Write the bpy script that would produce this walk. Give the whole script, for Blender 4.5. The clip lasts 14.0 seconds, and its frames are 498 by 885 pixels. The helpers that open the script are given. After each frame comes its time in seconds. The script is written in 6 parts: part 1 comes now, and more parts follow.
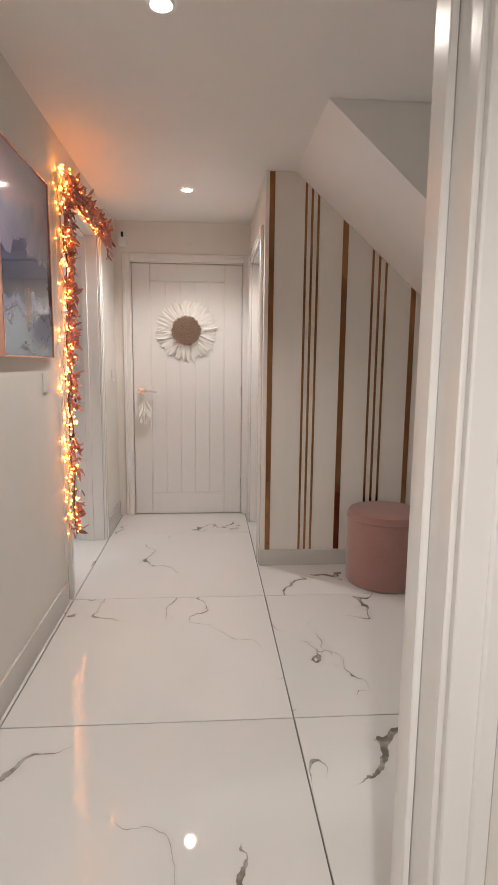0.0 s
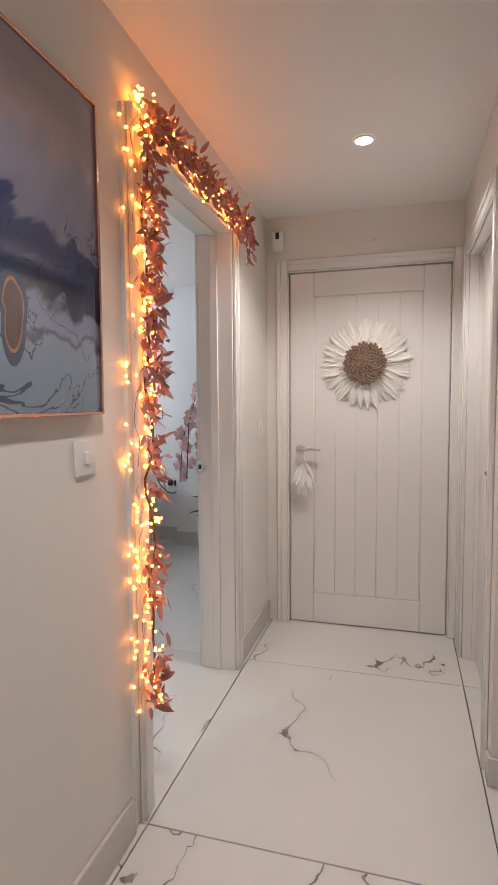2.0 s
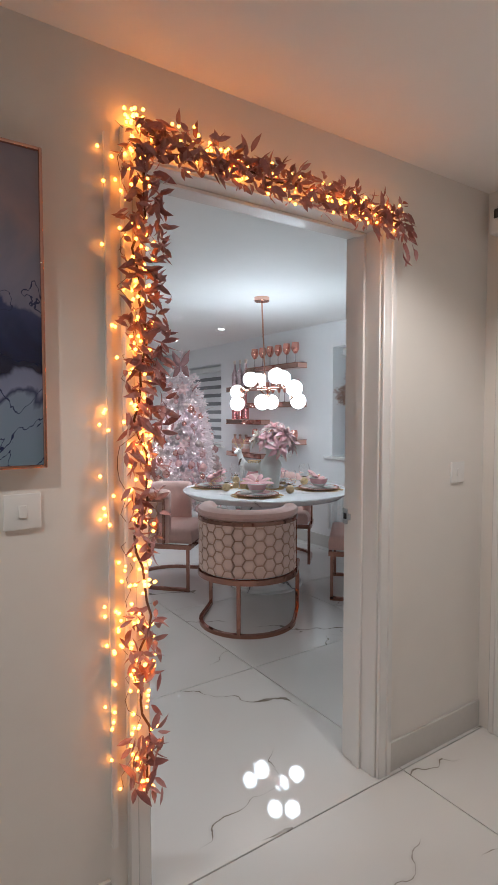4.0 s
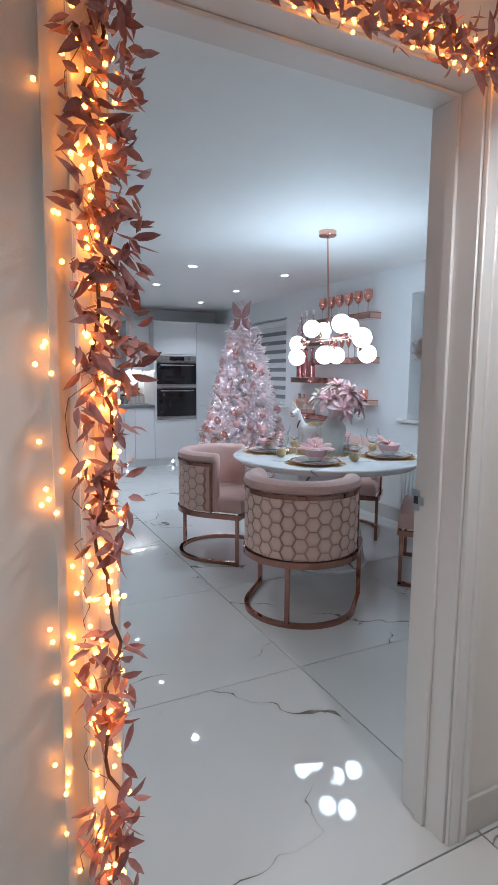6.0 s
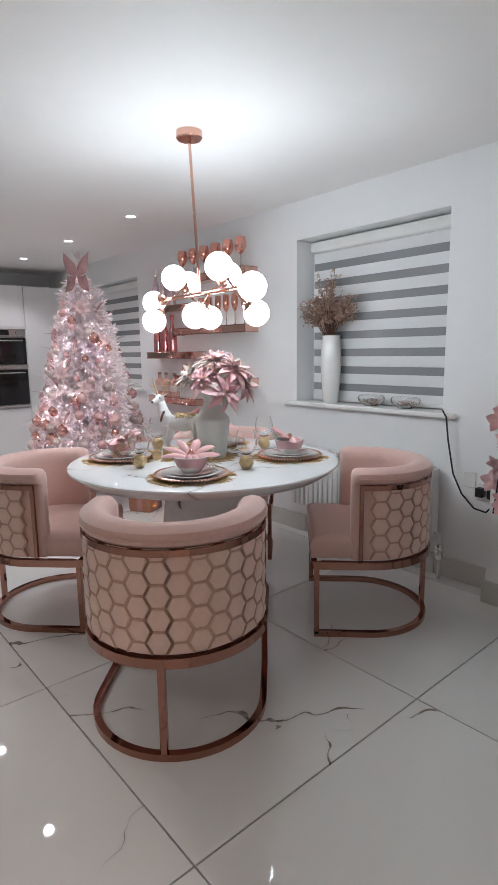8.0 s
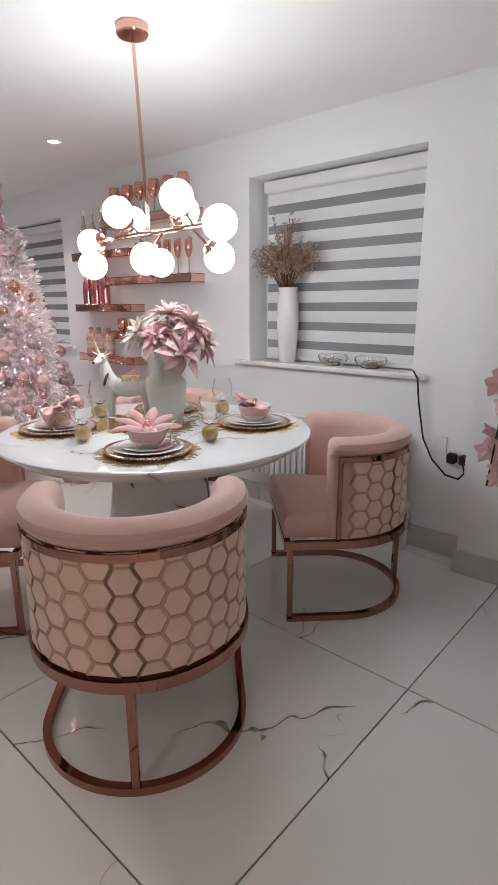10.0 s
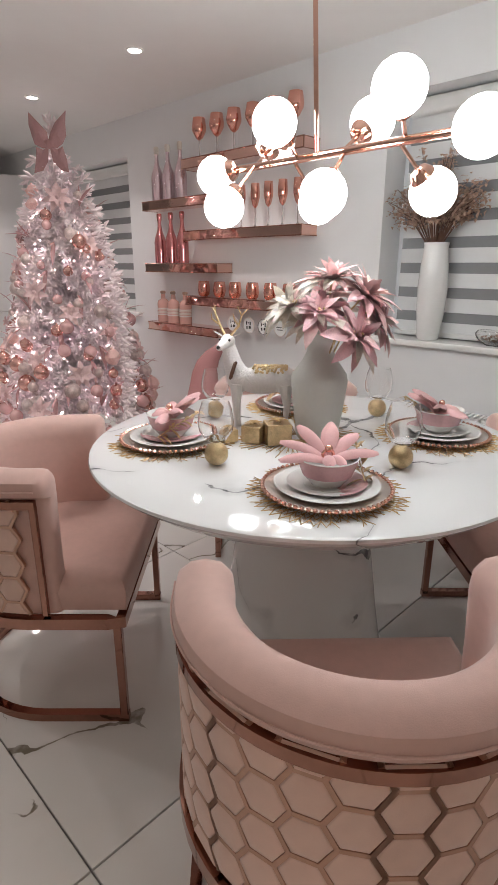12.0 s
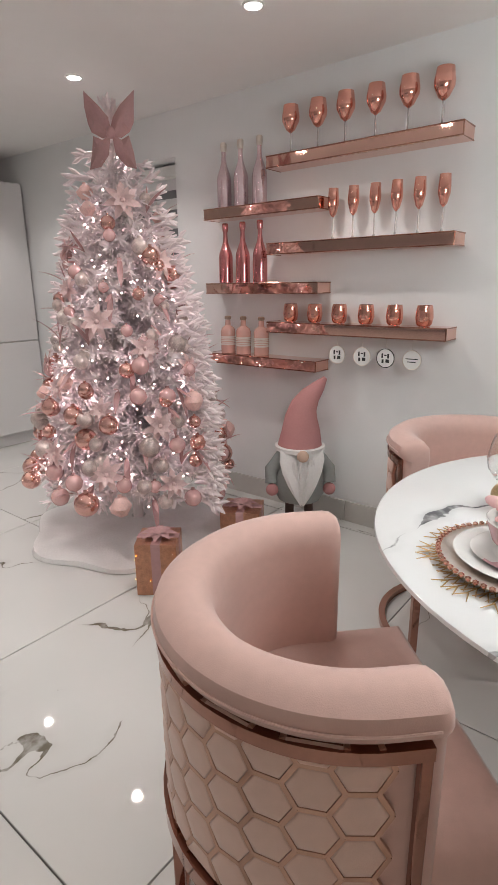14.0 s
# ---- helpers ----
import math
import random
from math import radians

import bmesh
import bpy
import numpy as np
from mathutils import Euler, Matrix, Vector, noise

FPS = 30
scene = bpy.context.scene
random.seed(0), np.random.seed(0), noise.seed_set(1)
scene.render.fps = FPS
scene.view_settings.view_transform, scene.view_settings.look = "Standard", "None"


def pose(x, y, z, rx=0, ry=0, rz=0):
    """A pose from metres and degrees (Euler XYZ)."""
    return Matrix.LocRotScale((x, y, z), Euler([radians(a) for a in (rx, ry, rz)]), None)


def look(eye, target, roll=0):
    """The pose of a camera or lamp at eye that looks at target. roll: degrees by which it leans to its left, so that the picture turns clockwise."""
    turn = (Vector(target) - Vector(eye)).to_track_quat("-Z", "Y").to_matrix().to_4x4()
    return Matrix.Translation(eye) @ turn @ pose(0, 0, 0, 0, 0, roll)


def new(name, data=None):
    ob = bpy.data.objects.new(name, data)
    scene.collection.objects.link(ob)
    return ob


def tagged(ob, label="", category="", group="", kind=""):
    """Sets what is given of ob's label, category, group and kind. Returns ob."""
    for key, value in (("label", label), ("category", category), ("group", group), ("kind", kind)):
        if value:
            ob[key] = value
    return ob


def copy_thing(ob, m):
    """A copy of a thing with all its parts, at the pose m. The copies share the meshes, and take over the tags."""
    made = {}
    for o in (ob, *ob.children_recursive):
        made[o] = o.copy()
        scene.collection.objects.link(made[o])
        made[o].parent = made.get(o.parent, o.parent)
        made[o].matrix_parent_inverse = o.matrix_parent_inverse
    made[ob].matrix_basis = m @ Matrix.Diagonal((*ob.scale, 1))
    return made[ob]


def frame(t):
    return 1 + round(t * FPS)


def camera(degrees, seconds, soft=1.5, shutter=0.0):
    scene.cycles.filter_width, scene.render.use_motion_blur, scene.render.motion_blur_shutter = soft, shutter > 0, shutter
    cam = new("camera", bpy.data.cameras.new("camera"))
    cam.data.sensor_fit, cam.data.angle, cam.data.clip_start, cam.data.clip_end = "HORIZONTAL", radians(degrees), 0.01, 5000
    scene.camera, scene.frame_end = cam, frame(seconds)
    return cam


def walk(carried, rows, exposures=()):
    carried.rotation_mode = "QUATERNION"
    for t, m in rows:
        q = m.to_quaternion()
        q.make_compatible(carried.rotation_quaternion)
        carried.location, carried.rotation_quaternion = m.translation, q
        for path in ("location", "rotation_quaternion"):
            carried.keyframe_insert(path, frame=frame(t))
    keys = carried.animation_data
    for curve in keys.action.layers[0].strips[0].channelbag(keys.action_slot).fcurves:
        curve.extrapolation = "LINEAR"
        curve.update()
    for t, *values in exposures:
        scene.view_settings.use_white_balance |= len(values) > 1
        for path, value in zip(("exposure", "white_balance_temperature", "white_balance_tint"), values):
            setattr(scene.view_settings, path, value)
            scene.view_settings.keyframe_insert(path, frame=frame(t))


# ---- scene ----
cam = camera(49.1, 14.0, soft=1.2)
PATH = [
    (0, (0.686, 0.084, 1.222), (0.83, 2.059, 0.939), 0.6),
    (0.5, (0.672, 0.399, 1.238), (0.703, 2.384, 0.994), 0.5),
    (1, (0.709, 0.736, 1.255), (0.633, 2.723, 1.04), 0.4),
    (1.5, (0.73, 1.063, 1.255), (0.46, 3.036, 1.062), -0.0),
    (2, (0.709, 1.422, 1.264), (0.164, 3.341, 1.123), -0.4),
    (2.5, (0.818, 1.75, 1.286), (-0.088, 3.53, 1.193), -0.3),
    (3, (0.98, 2.028, 1.356), (-0.246, 3.607, 1.28), -0.2),
    (3.5, (1.158, 2.161, 1.361), (-0.334, 3.49, 1.289), 0.1),
    (4, (1.339, 2.318, 1.368), (-0.319, 3.432, 1.265), 0.0),
    (4.2, (1.397, 2.39, 1.365), (-0.313, 3.42, 1.248), 0.1),
    (6.3, (0.796, 2.767, 1.325), (-0.986, 3.641, 1.078), 0.4),
    (6.5, (0.667, 2.831, 1.325), (-1.103, 3.727, 1.067), 0.3),
    (7, (0.413, 2.962, 1.316), (-1.313, 3.933, 1.035), -0.0),
    (7.5, (0.17, 3.098, 1.31), (-1.472, 4.199, 1.005), -0.4),
    (8, (-0.03, 3.278, 1.299), (-1.525, 4.566, 0.97), -0.8),
    (8.2, (-0.076, 3.335, 1.294), (-1.496, 4.702, 0.952), -0.8),
    (10.3, (-0.447, 3.396, 1.288), (-1.736, 4.839, 0.779), -0.4),
    (10.5, (-0.507, 3.41, 1.282), (-1.83, 4.814, 0.754), -0.4),
    (11, (-0.711, 3.494, 1.29), (-2.081, 4.833, 0.716), -0.3),
    (11.5, (-0.946, 3.542, 1.274), (-2.312, 4.877, 0.681), 0.0),
    (12, (-1.189, 3.577, 1.296), (-2.528, 4.927, 0.677), 0.1),
    (12.5, (-1.451, 3.6, 1.301), (-2.761, 4.974, 0.673), 0.1),
    (13, (-1.725, 3.57, 1.274), (-3.006, 4.975, 0.656), -0.0),
    (13.5, (-2.026, 3.499, 1.297), (-3.273, 4.943, 0.695), -0.5),
    (14, (-2.319, 3.505, 1.294), (-3.52, 5.005, 0.739), -0.7),
]
walk(cam, [(t, look(eye, target, roll)) for t, eye, target, roll in PATH],
     [(0, 0.5, 6350, 10), (2, 0.32, 6350, 11), (4.0, 0.0, 6150, 9), (6.4, 0.05, 5500, 5), (7, 0.18, 6000, 10), (7.5, 0.15, 6350, 11), (8.2, 0.15, 6600, 13), (10.4, 0.2, 7000, 16), (12.5, 0.07, 7300, 16), (14, 0.13, 7200, 13)])

# ---- world and lights ----
world = bpy.data.worlds.new("night")
scene.world = world
world.use_nodes = True
world.node_tree.nodes["Background"].inputs[0].default_value = (0.012, 0.016, 0.03, 1)
world.node_tree.nodes["Background"].inputs[1].default_value = 0.5

CEIL = 2.295
WARM = (1.0, 0.92, 0.85)
COOL = (0.86, 0.95, 1.0)


def spot(x, y, z, watts, colour, wide=125):
    data = bpy.data.lights.new("spot_lamp", "SPOT")
    data.energy, data.color, data.spot_size, data.spot_blend, data.shadow_soft_size = watts, colour, radians(wide), 0.6, 0.03
    ob = new("spot_lamp", data)
    ob.location = (x, y, z)
    return ob


# the third is an unseen lamp added to brighten the first door frame
HALL_SPOTS_AND_FILL = [(0.54, 1.91), (0.545, 3.68), (0.62, -0.45)]
# the last two are unseen fill lamps, added to brighten chair backs and floor
KITCHEN_SPOTS_AND_FILL = [(x, y) for x in (-3.79, -4.92, -6.07) for y in (3.49, 4.45, 5.40)] + [(-1.75, 2.1), (-0.75, 2.1)]
for x, y in HALL_SPOTS_AND_FILL:
    spot(x, y, CEIL - 0.02, 30 if y > 0 else 66, WARM, 130)
for x, y in KITCHEN_SPOTS_AND_FILL:
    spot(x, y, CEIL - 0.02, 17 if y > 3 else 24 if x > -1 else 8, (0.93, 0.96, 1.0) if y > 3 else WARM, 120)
# added lamp, unseen above the stairs, to brighten the stairwell; no fitting
spot(2.3, 2.9, 3.3, 30, (0.9, 1.0, 0.95), 150)


# ---- materials ----
def material(name, base, rough=0.5, metal=0.0, vary=0.08, scale=6.0, bump=0.0, bump_scale=80.0, **more):
    """A principled surface with colour variation at two scales, and fine relief."""
    m = bpy.data.materials.new(name)
    m.use_nodes = True
    nt = m.node_tree
    bsdf = nt.nodes["Principled BSDF"]
    bsdf.inputs["Roughness"].default_value = rough
    bsdf.inputs["Metallic"].default_value = metal
    for key, value in more.items():
        bsdf.inputs[key.replace("_", " ")].default_value = value
    co = nt.nodes.new("ShaderNodeTexCoord")
    info = nt.nodes.new("ShaderNodeObjectInfo")
    n1 = nt.nodes.new("ShaderNodeTexNoise")
    n1.inputs["Scale"].default_value, n1.inputs["Detail"].default_value = scale, 3
    n2 = nt.nodes.new("ShaderNodeTexNoise")
    n2.inputs["Scale"].default_value, n2.inputs["Detail"].default_value = scale * 9, 2
    for n in (n1, n2):
        nt.links.new(co.outputs["Object"], n.inputs["Vector"])
    add = nt.nodes.new("ShaderNodeMath")
    add.operation = "ADD"
    nt.links.new(n1.outputs["Fac"], add.inputs[0])
    nt.links.new(n2.outputs["Fac"], add.inputs[1])
    third = nt.nodes.new("ShaderNodeMath")
    third.operation = "MULTIPLY_ADD"
    third.inputs[1].default_value = 0.35
    nt.links.new(info.outputs["Random"], third.inputs[0])
    nt.links.new(add.outputs[0], third.inputs[2])
    ramp = nt.nodes.new("ShaderNodeMapRange")
    ramp.inputs["From Min"].default_value, ramp.inputs["From Max"].default_value = 0.6, 1.75
    ramp.inputs["To Min"].default_value, ramp.inputs["To Max"].default_value = 1 - vary, 1 + vary
    nt.links.new(third.outputs[0], ramp.inputs["Value"])
    mul = nt.nodes.new("ShaderNodeVectorMath")
    mul.operation = "SCALE"
    mul.inputs[0].default_value = base
    nt.links.new(ramp.outputs[0], mul.inputs["Scale"])
    nt.links.new(mul.outputs[0], bsdf.inputs["Base Color"])
    if bump:
        n3 = nt.nodes.new("ShaderNodeTexNoise")
        n3.inputs["Scale"].default_value, n3.inputs["Detail"].default_value = bump_scale, 3
        nt.links.new(co.outputs["Object"], n3.inputs["Vector"])
        b = nt.nodes.new("ShaderNodeBump")
        b.inputs["Strength"].default_value, b.inputs["Distance"].default_value = bump, 0.004
        nt.links.new(n3.outputs["Fac"], b.inputs["Height"])
        nt.links.new(b.outputs[0], bsdf.inputs["Normal"])
    return m


def glow(name, colour, strength):
    m = bpy.data.materials.new(name)
    m.use_nodes = True
    bsdf = m.node_tree.nodes["Principled BSDF"]
    bsdf.inputs["Base Color"].default_value = (0.8, 0.8, 0.8, 1)
    bsdf.inputs["Emission Color"].default_value = (*colour, 1)
    bsdf.inputs["Emission Strength"].default_value = strength
    return m


def glass(name, colour=(1, 1, 1), rough=0.0):
    m = bpy.data.materials.new(name)
    m.use_nodes = True
    bsdf = m.node_tree.nodes["Principled BSDF"]
    bsdf.inputs["Base Color"].default_value = (*colour, 1)
    bsdf.inputs["Transmission Weight"].default_value = 1
    bsdf.inputs["Roughness"].default_value = rough
    bsdf.inputs["IOR"].default_value = 1.45
    return m


def marble(name, base, vein, scale, width, cover, rough, soft_vein=0.25, stretch=0.7, lines=1.6):
    """Polished white stone: sparse veins that thicken and fade, over a faint cloud."""
    m = bpy.data.materials.new(name)
    m.use_nodes = True
    nt = m.node_tree
    bsdf = nt.nodes["Principled BSDF"]
    bsdf.inputs["Roughness"].default_value = rough
    bsdf.inputs["Specular IOR Level"].default_value = 0.4
    co = nt.nodes.new("ShaderNodeTexCoord")
    info = nt.nodes.new("ShaderNodeObjectInfo")
    far = nt.nodes.new("ShaderNodeVectorMath")
    far.operation = "SCALE"
    far.inputs[0].default_value = (37, 61, 13)
    nt.links.new(info.outputs["Random"], far.inputs["Scale"])
    grain = nt.nodes.new("ShaderNodeMapping")
    grain.inputs["Rotation"].default_value = (0, 0, 0.7)
    grain.inputs["Scale"].default_value = (1.0, stretch, 1.0)
    nt.links.new(co.outputs["Object"], grain.inputs["Vector"])
    at = nt.nodes.new("ShaderNodeVectorMath")
    at.operation = "ADD"
    nt.links.new(grain.outputs[0], at.inputs[0])
    nt.links.new(far.outputs[0], at.inputs[1])

    def cloud(s, detail, distortion=0.0):
        n = nt.nodes.new("ShaderNodeTexNoise")
        n.inputs["Scale"].default_value, n.inputs["Detail"].default_value, n.inputs["Distortion"].default_value = s, detail, distortion
        nt.links.new(at.outputs[0], n.inputs["Vector"])
        return n.outputs["Fac"]

    def calc(op, a, b=None):
        n = nt.nodes.new("ShaderNodeMath")
        n.operation = op
        for slot, v in enumerate((a, b)):
            if v is None:
                continue
            if isinstance(v, (int, float)):
                n.inputs[slot].default_value = v
            else:
                nt.links.new(v, n.inputs[slot])
        return n.outputs[0]

    def step(v, lo, hi, a=0.0, b=1.0):
        n = nt.nodes.new("ShaderNodeMapRange")
        n.interpolation_type = "SMOOTHSTEP"
        for key, value in (("From Min", lo), ("From Max", hi), ("To Min", a), ("To Max", b)):
            n.inputs[key].default_value = value
        nt.links.new(v, n.inputs["Value"])
        return n.outputs[0]

    axes = nt.nodes.new("ShaderNodeSeparateXYZ")
    nt.links.new(at.outputs[0], axes.inputs[0])
    wobble = calc("ADD", calc("MULTIPLY", cloud(1.5, 3), 2.1), calc("MULTIPLY", cloud(10, 4), 0.16))
    parts = []
    for axis, spread, thick in (("X", lines, 1.0), ("Y", lines * 0.62, 0.6)):
        along = calc("ADD", calc("MULTIPLY", axes.outputs[axis], spread), wobble)
        ridge = calc("DIVIDE", calc("ABSOLUTE", calc("SUBTRACT", calc("FRACT", along), 0.5)), spread)
        mask = step(cloud(2.3 if axis == "X" else 1.7, 2), cover, cover + 0.14)
        swell = calc("MULTIPLY", mask, step(cloud(6, 2), 0.35, 0.72, 0.25, 1.0))
        core = calc("MULTIPLY", step(calc("SUBTRACT", ridge, calc("MULTIPLY", swell, width * thick)), -0.003, 0.0012, 1, 0), step(mask, 0.0, 0.3))
        haze = calc("MULTIPLY", calc("MULTIPLY", step(ridge, 0.0, 0.05, 1, 0), mask), soft_vein)
        parts.append(calc("MAXIMUM", core, haze))
    fac = calc("MULTIPLY", calc("MAXIMUM", *parts), step(cloud(26, 3), 0.3, 0.62, 0.5, 1))
    tone = nt.nodes.new("ShaderNodeMix")
    tone.data_type = "RGBA"
    nt.links.new(step(cloud(scale * 0.7, 3), 0.3, 0.7), tone.inputs[0])
    tone.inputs[6].default_value = (*base, 1)
    tone.inputs[7].default_value = (*[c * 0.93 for c in base], 1)
    mix = nt.nodes.new("ShaderNodeMix")
    mix.data_type = "RGBA"
    nt.links.new(fac, mix.inputs[0])
    nt.links.new(tone.outputs[2], mix.inputs[6])
    mix.inputs[7].default_value = (*vein, 1)
    nt.links.new(mix.outputs[2], bsdf.inputs["Base Color"])
    r = step(cloud(9, 3), 0.3, 0.7, rough * 0.8, rough * 1.25)
    nt.links.new(r, bsdf.inputs["Roughness"])
    return m


M_WALL = material("wall_paint", (0.78, 0.745, 0.70), 0.6, vary=0.025, scale=1.2, bump=0.05, bump_scale=220)
M_KWALL = material("kitchen_wall_paint", (0.84, 0.84, 0.84), 0.6, vary=0.02, scale=1.2, bump=0.05, bump_scale=220)
M_CEIL = material("ceiling_paint", (0.86, 0.84, 0.82), 0.7, vary=0.02, scale=1.0, bump=0.05, bump_scale=200)
M_GLOSS = material("white_gloss_wood", (0.80, 0.785, 0.765), 0.22, vary=0.02, scale=3, bump=0.03, bump_scale=40)
M_DOOR = material("white_painted_door", (0.80, 0.78, 0.765), 0.35, vary=0.02, scale=4, bump=0.08, bump_scale=120)
M_SKIRT = material("grey_white_tile_skirting", (0.60, 0.58, 0.55), 0.2, vary=0.04, scale=4)
M_GROUT = material("grey_grout", (0.15, 0.14, 0.13), 0.9, vary=0.1, scale=30)
M_TILE = marble("polished_marble_tile", (0.73, 0.72, 0.70), (0.19, 0.165, 0.13), 1.5, 0.022, 0.49, 0.02, 0.14, 0.8, 1.3)
M_TABLE = marble("table_marble", (0.85, 0.85, 0.85), (0.13, 0.13, 0.14), 2.1, 0.022, 0.445, 0.06, 0.34, 0.9, 1.9)
M_BRONZE = material("bronze_mirror_strip", (0.34, 0.175, 0.085), 0.08, 1.0, vary=0.1, scale=2)
M_ROSE = material("rose_gold_metal", (0.74, 0.43, 0.34), 0.09, 1.0, vary=0.06, scale=8)
# rose gold darkened: the chair rails' dark reflections are put into the colour
M_ROSEDARK = material("polished_rose_gold_frame", (0.37, 0.185, 0.14), 0.07, 1.0, vary=0.1, scale=9)
M_LATTICE = material("rose_gold_lattice_sheet", (0.60, 0.37, 0.28), 0.48, 1.0, vary=0.08, scale=9)
M_ROSEMIRROR = material("rose_gold_mirror", (0.80, 0.50, 0.42), 0.05, 1.0, vary=0.04, scale=5)
M_CHROME = material("chrome", (0.75, 0.75, 0.75), 0.12, 1.0, vary=0.03)
M_STEEL = material("brushed_steel", (0.50, 0.50, 0.49), 0.2, 1.0, vary=0.06, scale=3)
M_VELVET = material("blush_velvet", (0.69, 0.45, 0.395), 0.85, vary=0.07, scale=5, bump=0.12, bump_scale=500, Sheen_Weight=0.45, Sheen_Roughness=0.4)
# same velvet for the pads, light falling on the chair backs put into its colour
M_PAD = material("blush_velvet_lit", (0.76, 0.53, 0.45), 0.85, vary=0.06, scale=5, bump=0.12, bump_scale=500, Sheen_Weight=0.35, Sheen_Roughness=0.4)
M_POUF = material("dusky_pink_velvet", (0.36, 0.19, 0.165), 0.9, vary=0.1, scale=7, bump=0.2, bump_scale=400, Sheen_Weight=0.4)
M_UNIT = material("white_gloss_unit", (0.78, 0.77, 0.77), 0.12, vary=0.015, scale=2)
M_WORKTOP = material("grey_worktop", (0.20, 0.20, 0.205), 0.3, vary=0.12, scale=20)
M_ISLAND = material("pale_grey_panel", (0.58, 0.58, 0.57), 0.3, vary=0.03, scale=3)
M_BLACKGLASS = material("black_oven_glass", (0.012, 0.012, 0.013), 0.05, vary=0.1)
M_GREYGLASS = material("grey_glass_splashback", (0.30, 0.32, 0.34), 0.02, vary=0.03)
M_BLACK = material("black_plastic", (0.015, 0.015, 0.016), 0.4, vary=0.1)
M_PLASTIC = material("white_plastic", (0.78, 0.77, 0.75), 0.35, vary=0.02)
M_CERAMIC = material("white_ceramic", (0.80, 0.79, 0.77), 0.18, vary=0.03, scale=5)
M_FROST = material("frosted_white_glass_vase", (0.66, 0.66, 0.63), 0.45, vary=0.05, scale=6)
M_PINKCER = material("pink_glazed_ceramic", (0.66, 0.40, 0.42), 0.2, vary=0.1, scale=14)
M_SILVER = material("champagne_charger", (0.78, 0.70, 0.64), 0.28, 0.9, vary=0.08)
M_GOLD = material("gold_glitter", (0.64, 0.48, 0.28), 0.35, 0.8, vary=0.4, scale=60, bump=0.6, bump_scale=300)
M_GIFT = material("rose_gold_glitter_paper", (0.52, 0.26, 0.17), 0.3, 0.8, vary=0.4, scale=50, bump=0.6, bump_scale=260)
M_TWIG = material("gold_twig", (0.50, 0.32, 0.14), 0.4, 0.5, vary=0.25, scale=40)
M_NAPKIN = material("pink_napkin_cloth", (0.78, 0.46, 0.46), 0.9, vary=0.06, scale=12, bump=0.2, bump_scale=600)
M_LEAF = material("dusky_pink_leaf", (0.36, 0.14, 0.13), 0.55, vary=0.35, scale=10)
M_LEAFPALE = material("pale_pink_leaf", (0.50, 0.25, 0.235), 0.55, vary=0.3, scale=10)
M_VINE = material("brown_vine", (0.13, 0.06, 0.04), 0.8, vary=0.2)
# white flock; the pink of bounced light is mixed into its colour
M_FLOCK = material("flocked_white_branch", (0.92, 0.82, 0.83), 0.85, vary=0.08, scale=9)
M_BAUBLE = material("pink_pearl_bauble", (0.76, 0.47, 0.46), 0.18, 0.35, vary=0.3, scale=3)
M_BAUBLEROSE = material("rose_gold_bauble", (0.74, 0.42, 0.37), 0.15, 0.9, vary=0.2, scale=3)
M_BAUBLEGLIT = material("glitter_bauble", (0.66, 0.55, 0.52), 0.3, 0.6, vary=0.5, scale=50, bump=0.8, bump_scale=260)
M_RIBBON = material("dusty_pink_satin", (0.50, 0.28, 0.28), 0.45, vary=0.12, scale=9)
M_PETAL = material("pink_petal", (0.80, 0.52, 0.48), 0.7, vary=0.25, scale=14)
M_PETALROSE = material("rose_glitter_petal", (0.76, 0.49, 0.51), 0.5, 0.1, vary=0.3, scale=40, bump=0.3, bump_scale=300)
M_PETALPALE = material("pale_silver_leaf", (0.76, 0.69, 0.62), 0.4, 0.2, vary=0.25, scale=14)
M_DRIED = material("dried_flower", (0.50, 0.33, 0.25), 0.9, vary=0.4, scale=30)
M_FUR = material("white_faux_fur", (0.80, 0.77, 0.76), 0.95, vary=0.06, scale=10, bump=0.8, bump_scale=120)
M_FEATHER = material("white_feather", (0.87, 0.85, 0.81), 0.8, vary=0.08, scale=20)
M_SEEDHEAD = material("brown_shell_centre", (0.27, 0.175, 0.125), 0.6, vary=0.4, scale=40, bump=0.5, bump_scale=60)
M_FELT = material("pink_felt", (0.52, 0.24, 0.24), 0.95, vary=0.06, scale=10, bump=0.2, bump_scale=300)
M_GREYFELT = material("grey_felt", (0.30, 0.31, 0.30), 0.95, vary=0.08, scale=10)
M_SKIN = material("beige_felt_nose", (0.62, 0.42, 0.33), 0.9, vary=0.05)
M_BOOT = material("brown_boot", (0.10, 0.06, 0.05), 0.7, vary=0.1)
M_BLIND = material("white_blind_fabric", (0.74, 0.74, 0.74), 0.85, vary=0.03, scale=30, bump=0.1, bump_scale=500)
M_SHEER = material("grey_sheer_fabric", (0.42, 0.42, 0.43), 0.6, vary=0.06, scale=40)
nt = M_SHEER.node_tree
net = nt.nodes.new("ShaderNodeBsdfTransparent")
weave = nt.nodes.new("ShaderNodeMixShader")
weave.inputs[0].default_value = 0.5
nt.links.new(nt.nodes["Principled BSDF"].outputs[0], weave.inputs[1])
nt.links.new(net.outputs[0], weave.inputs[2])
nt.links.new(weave.outputs[0], nt.nodes["Material Output"].inputs[0])
M_UPVC = material("white_window_frame", (0.72, 0.73, 0.75), 0.3, vary=0.02)
M_DARKLEAF = material("dark_green_leaf", (0.012, 0.018, 0.012), 0.35, vary=0.3)
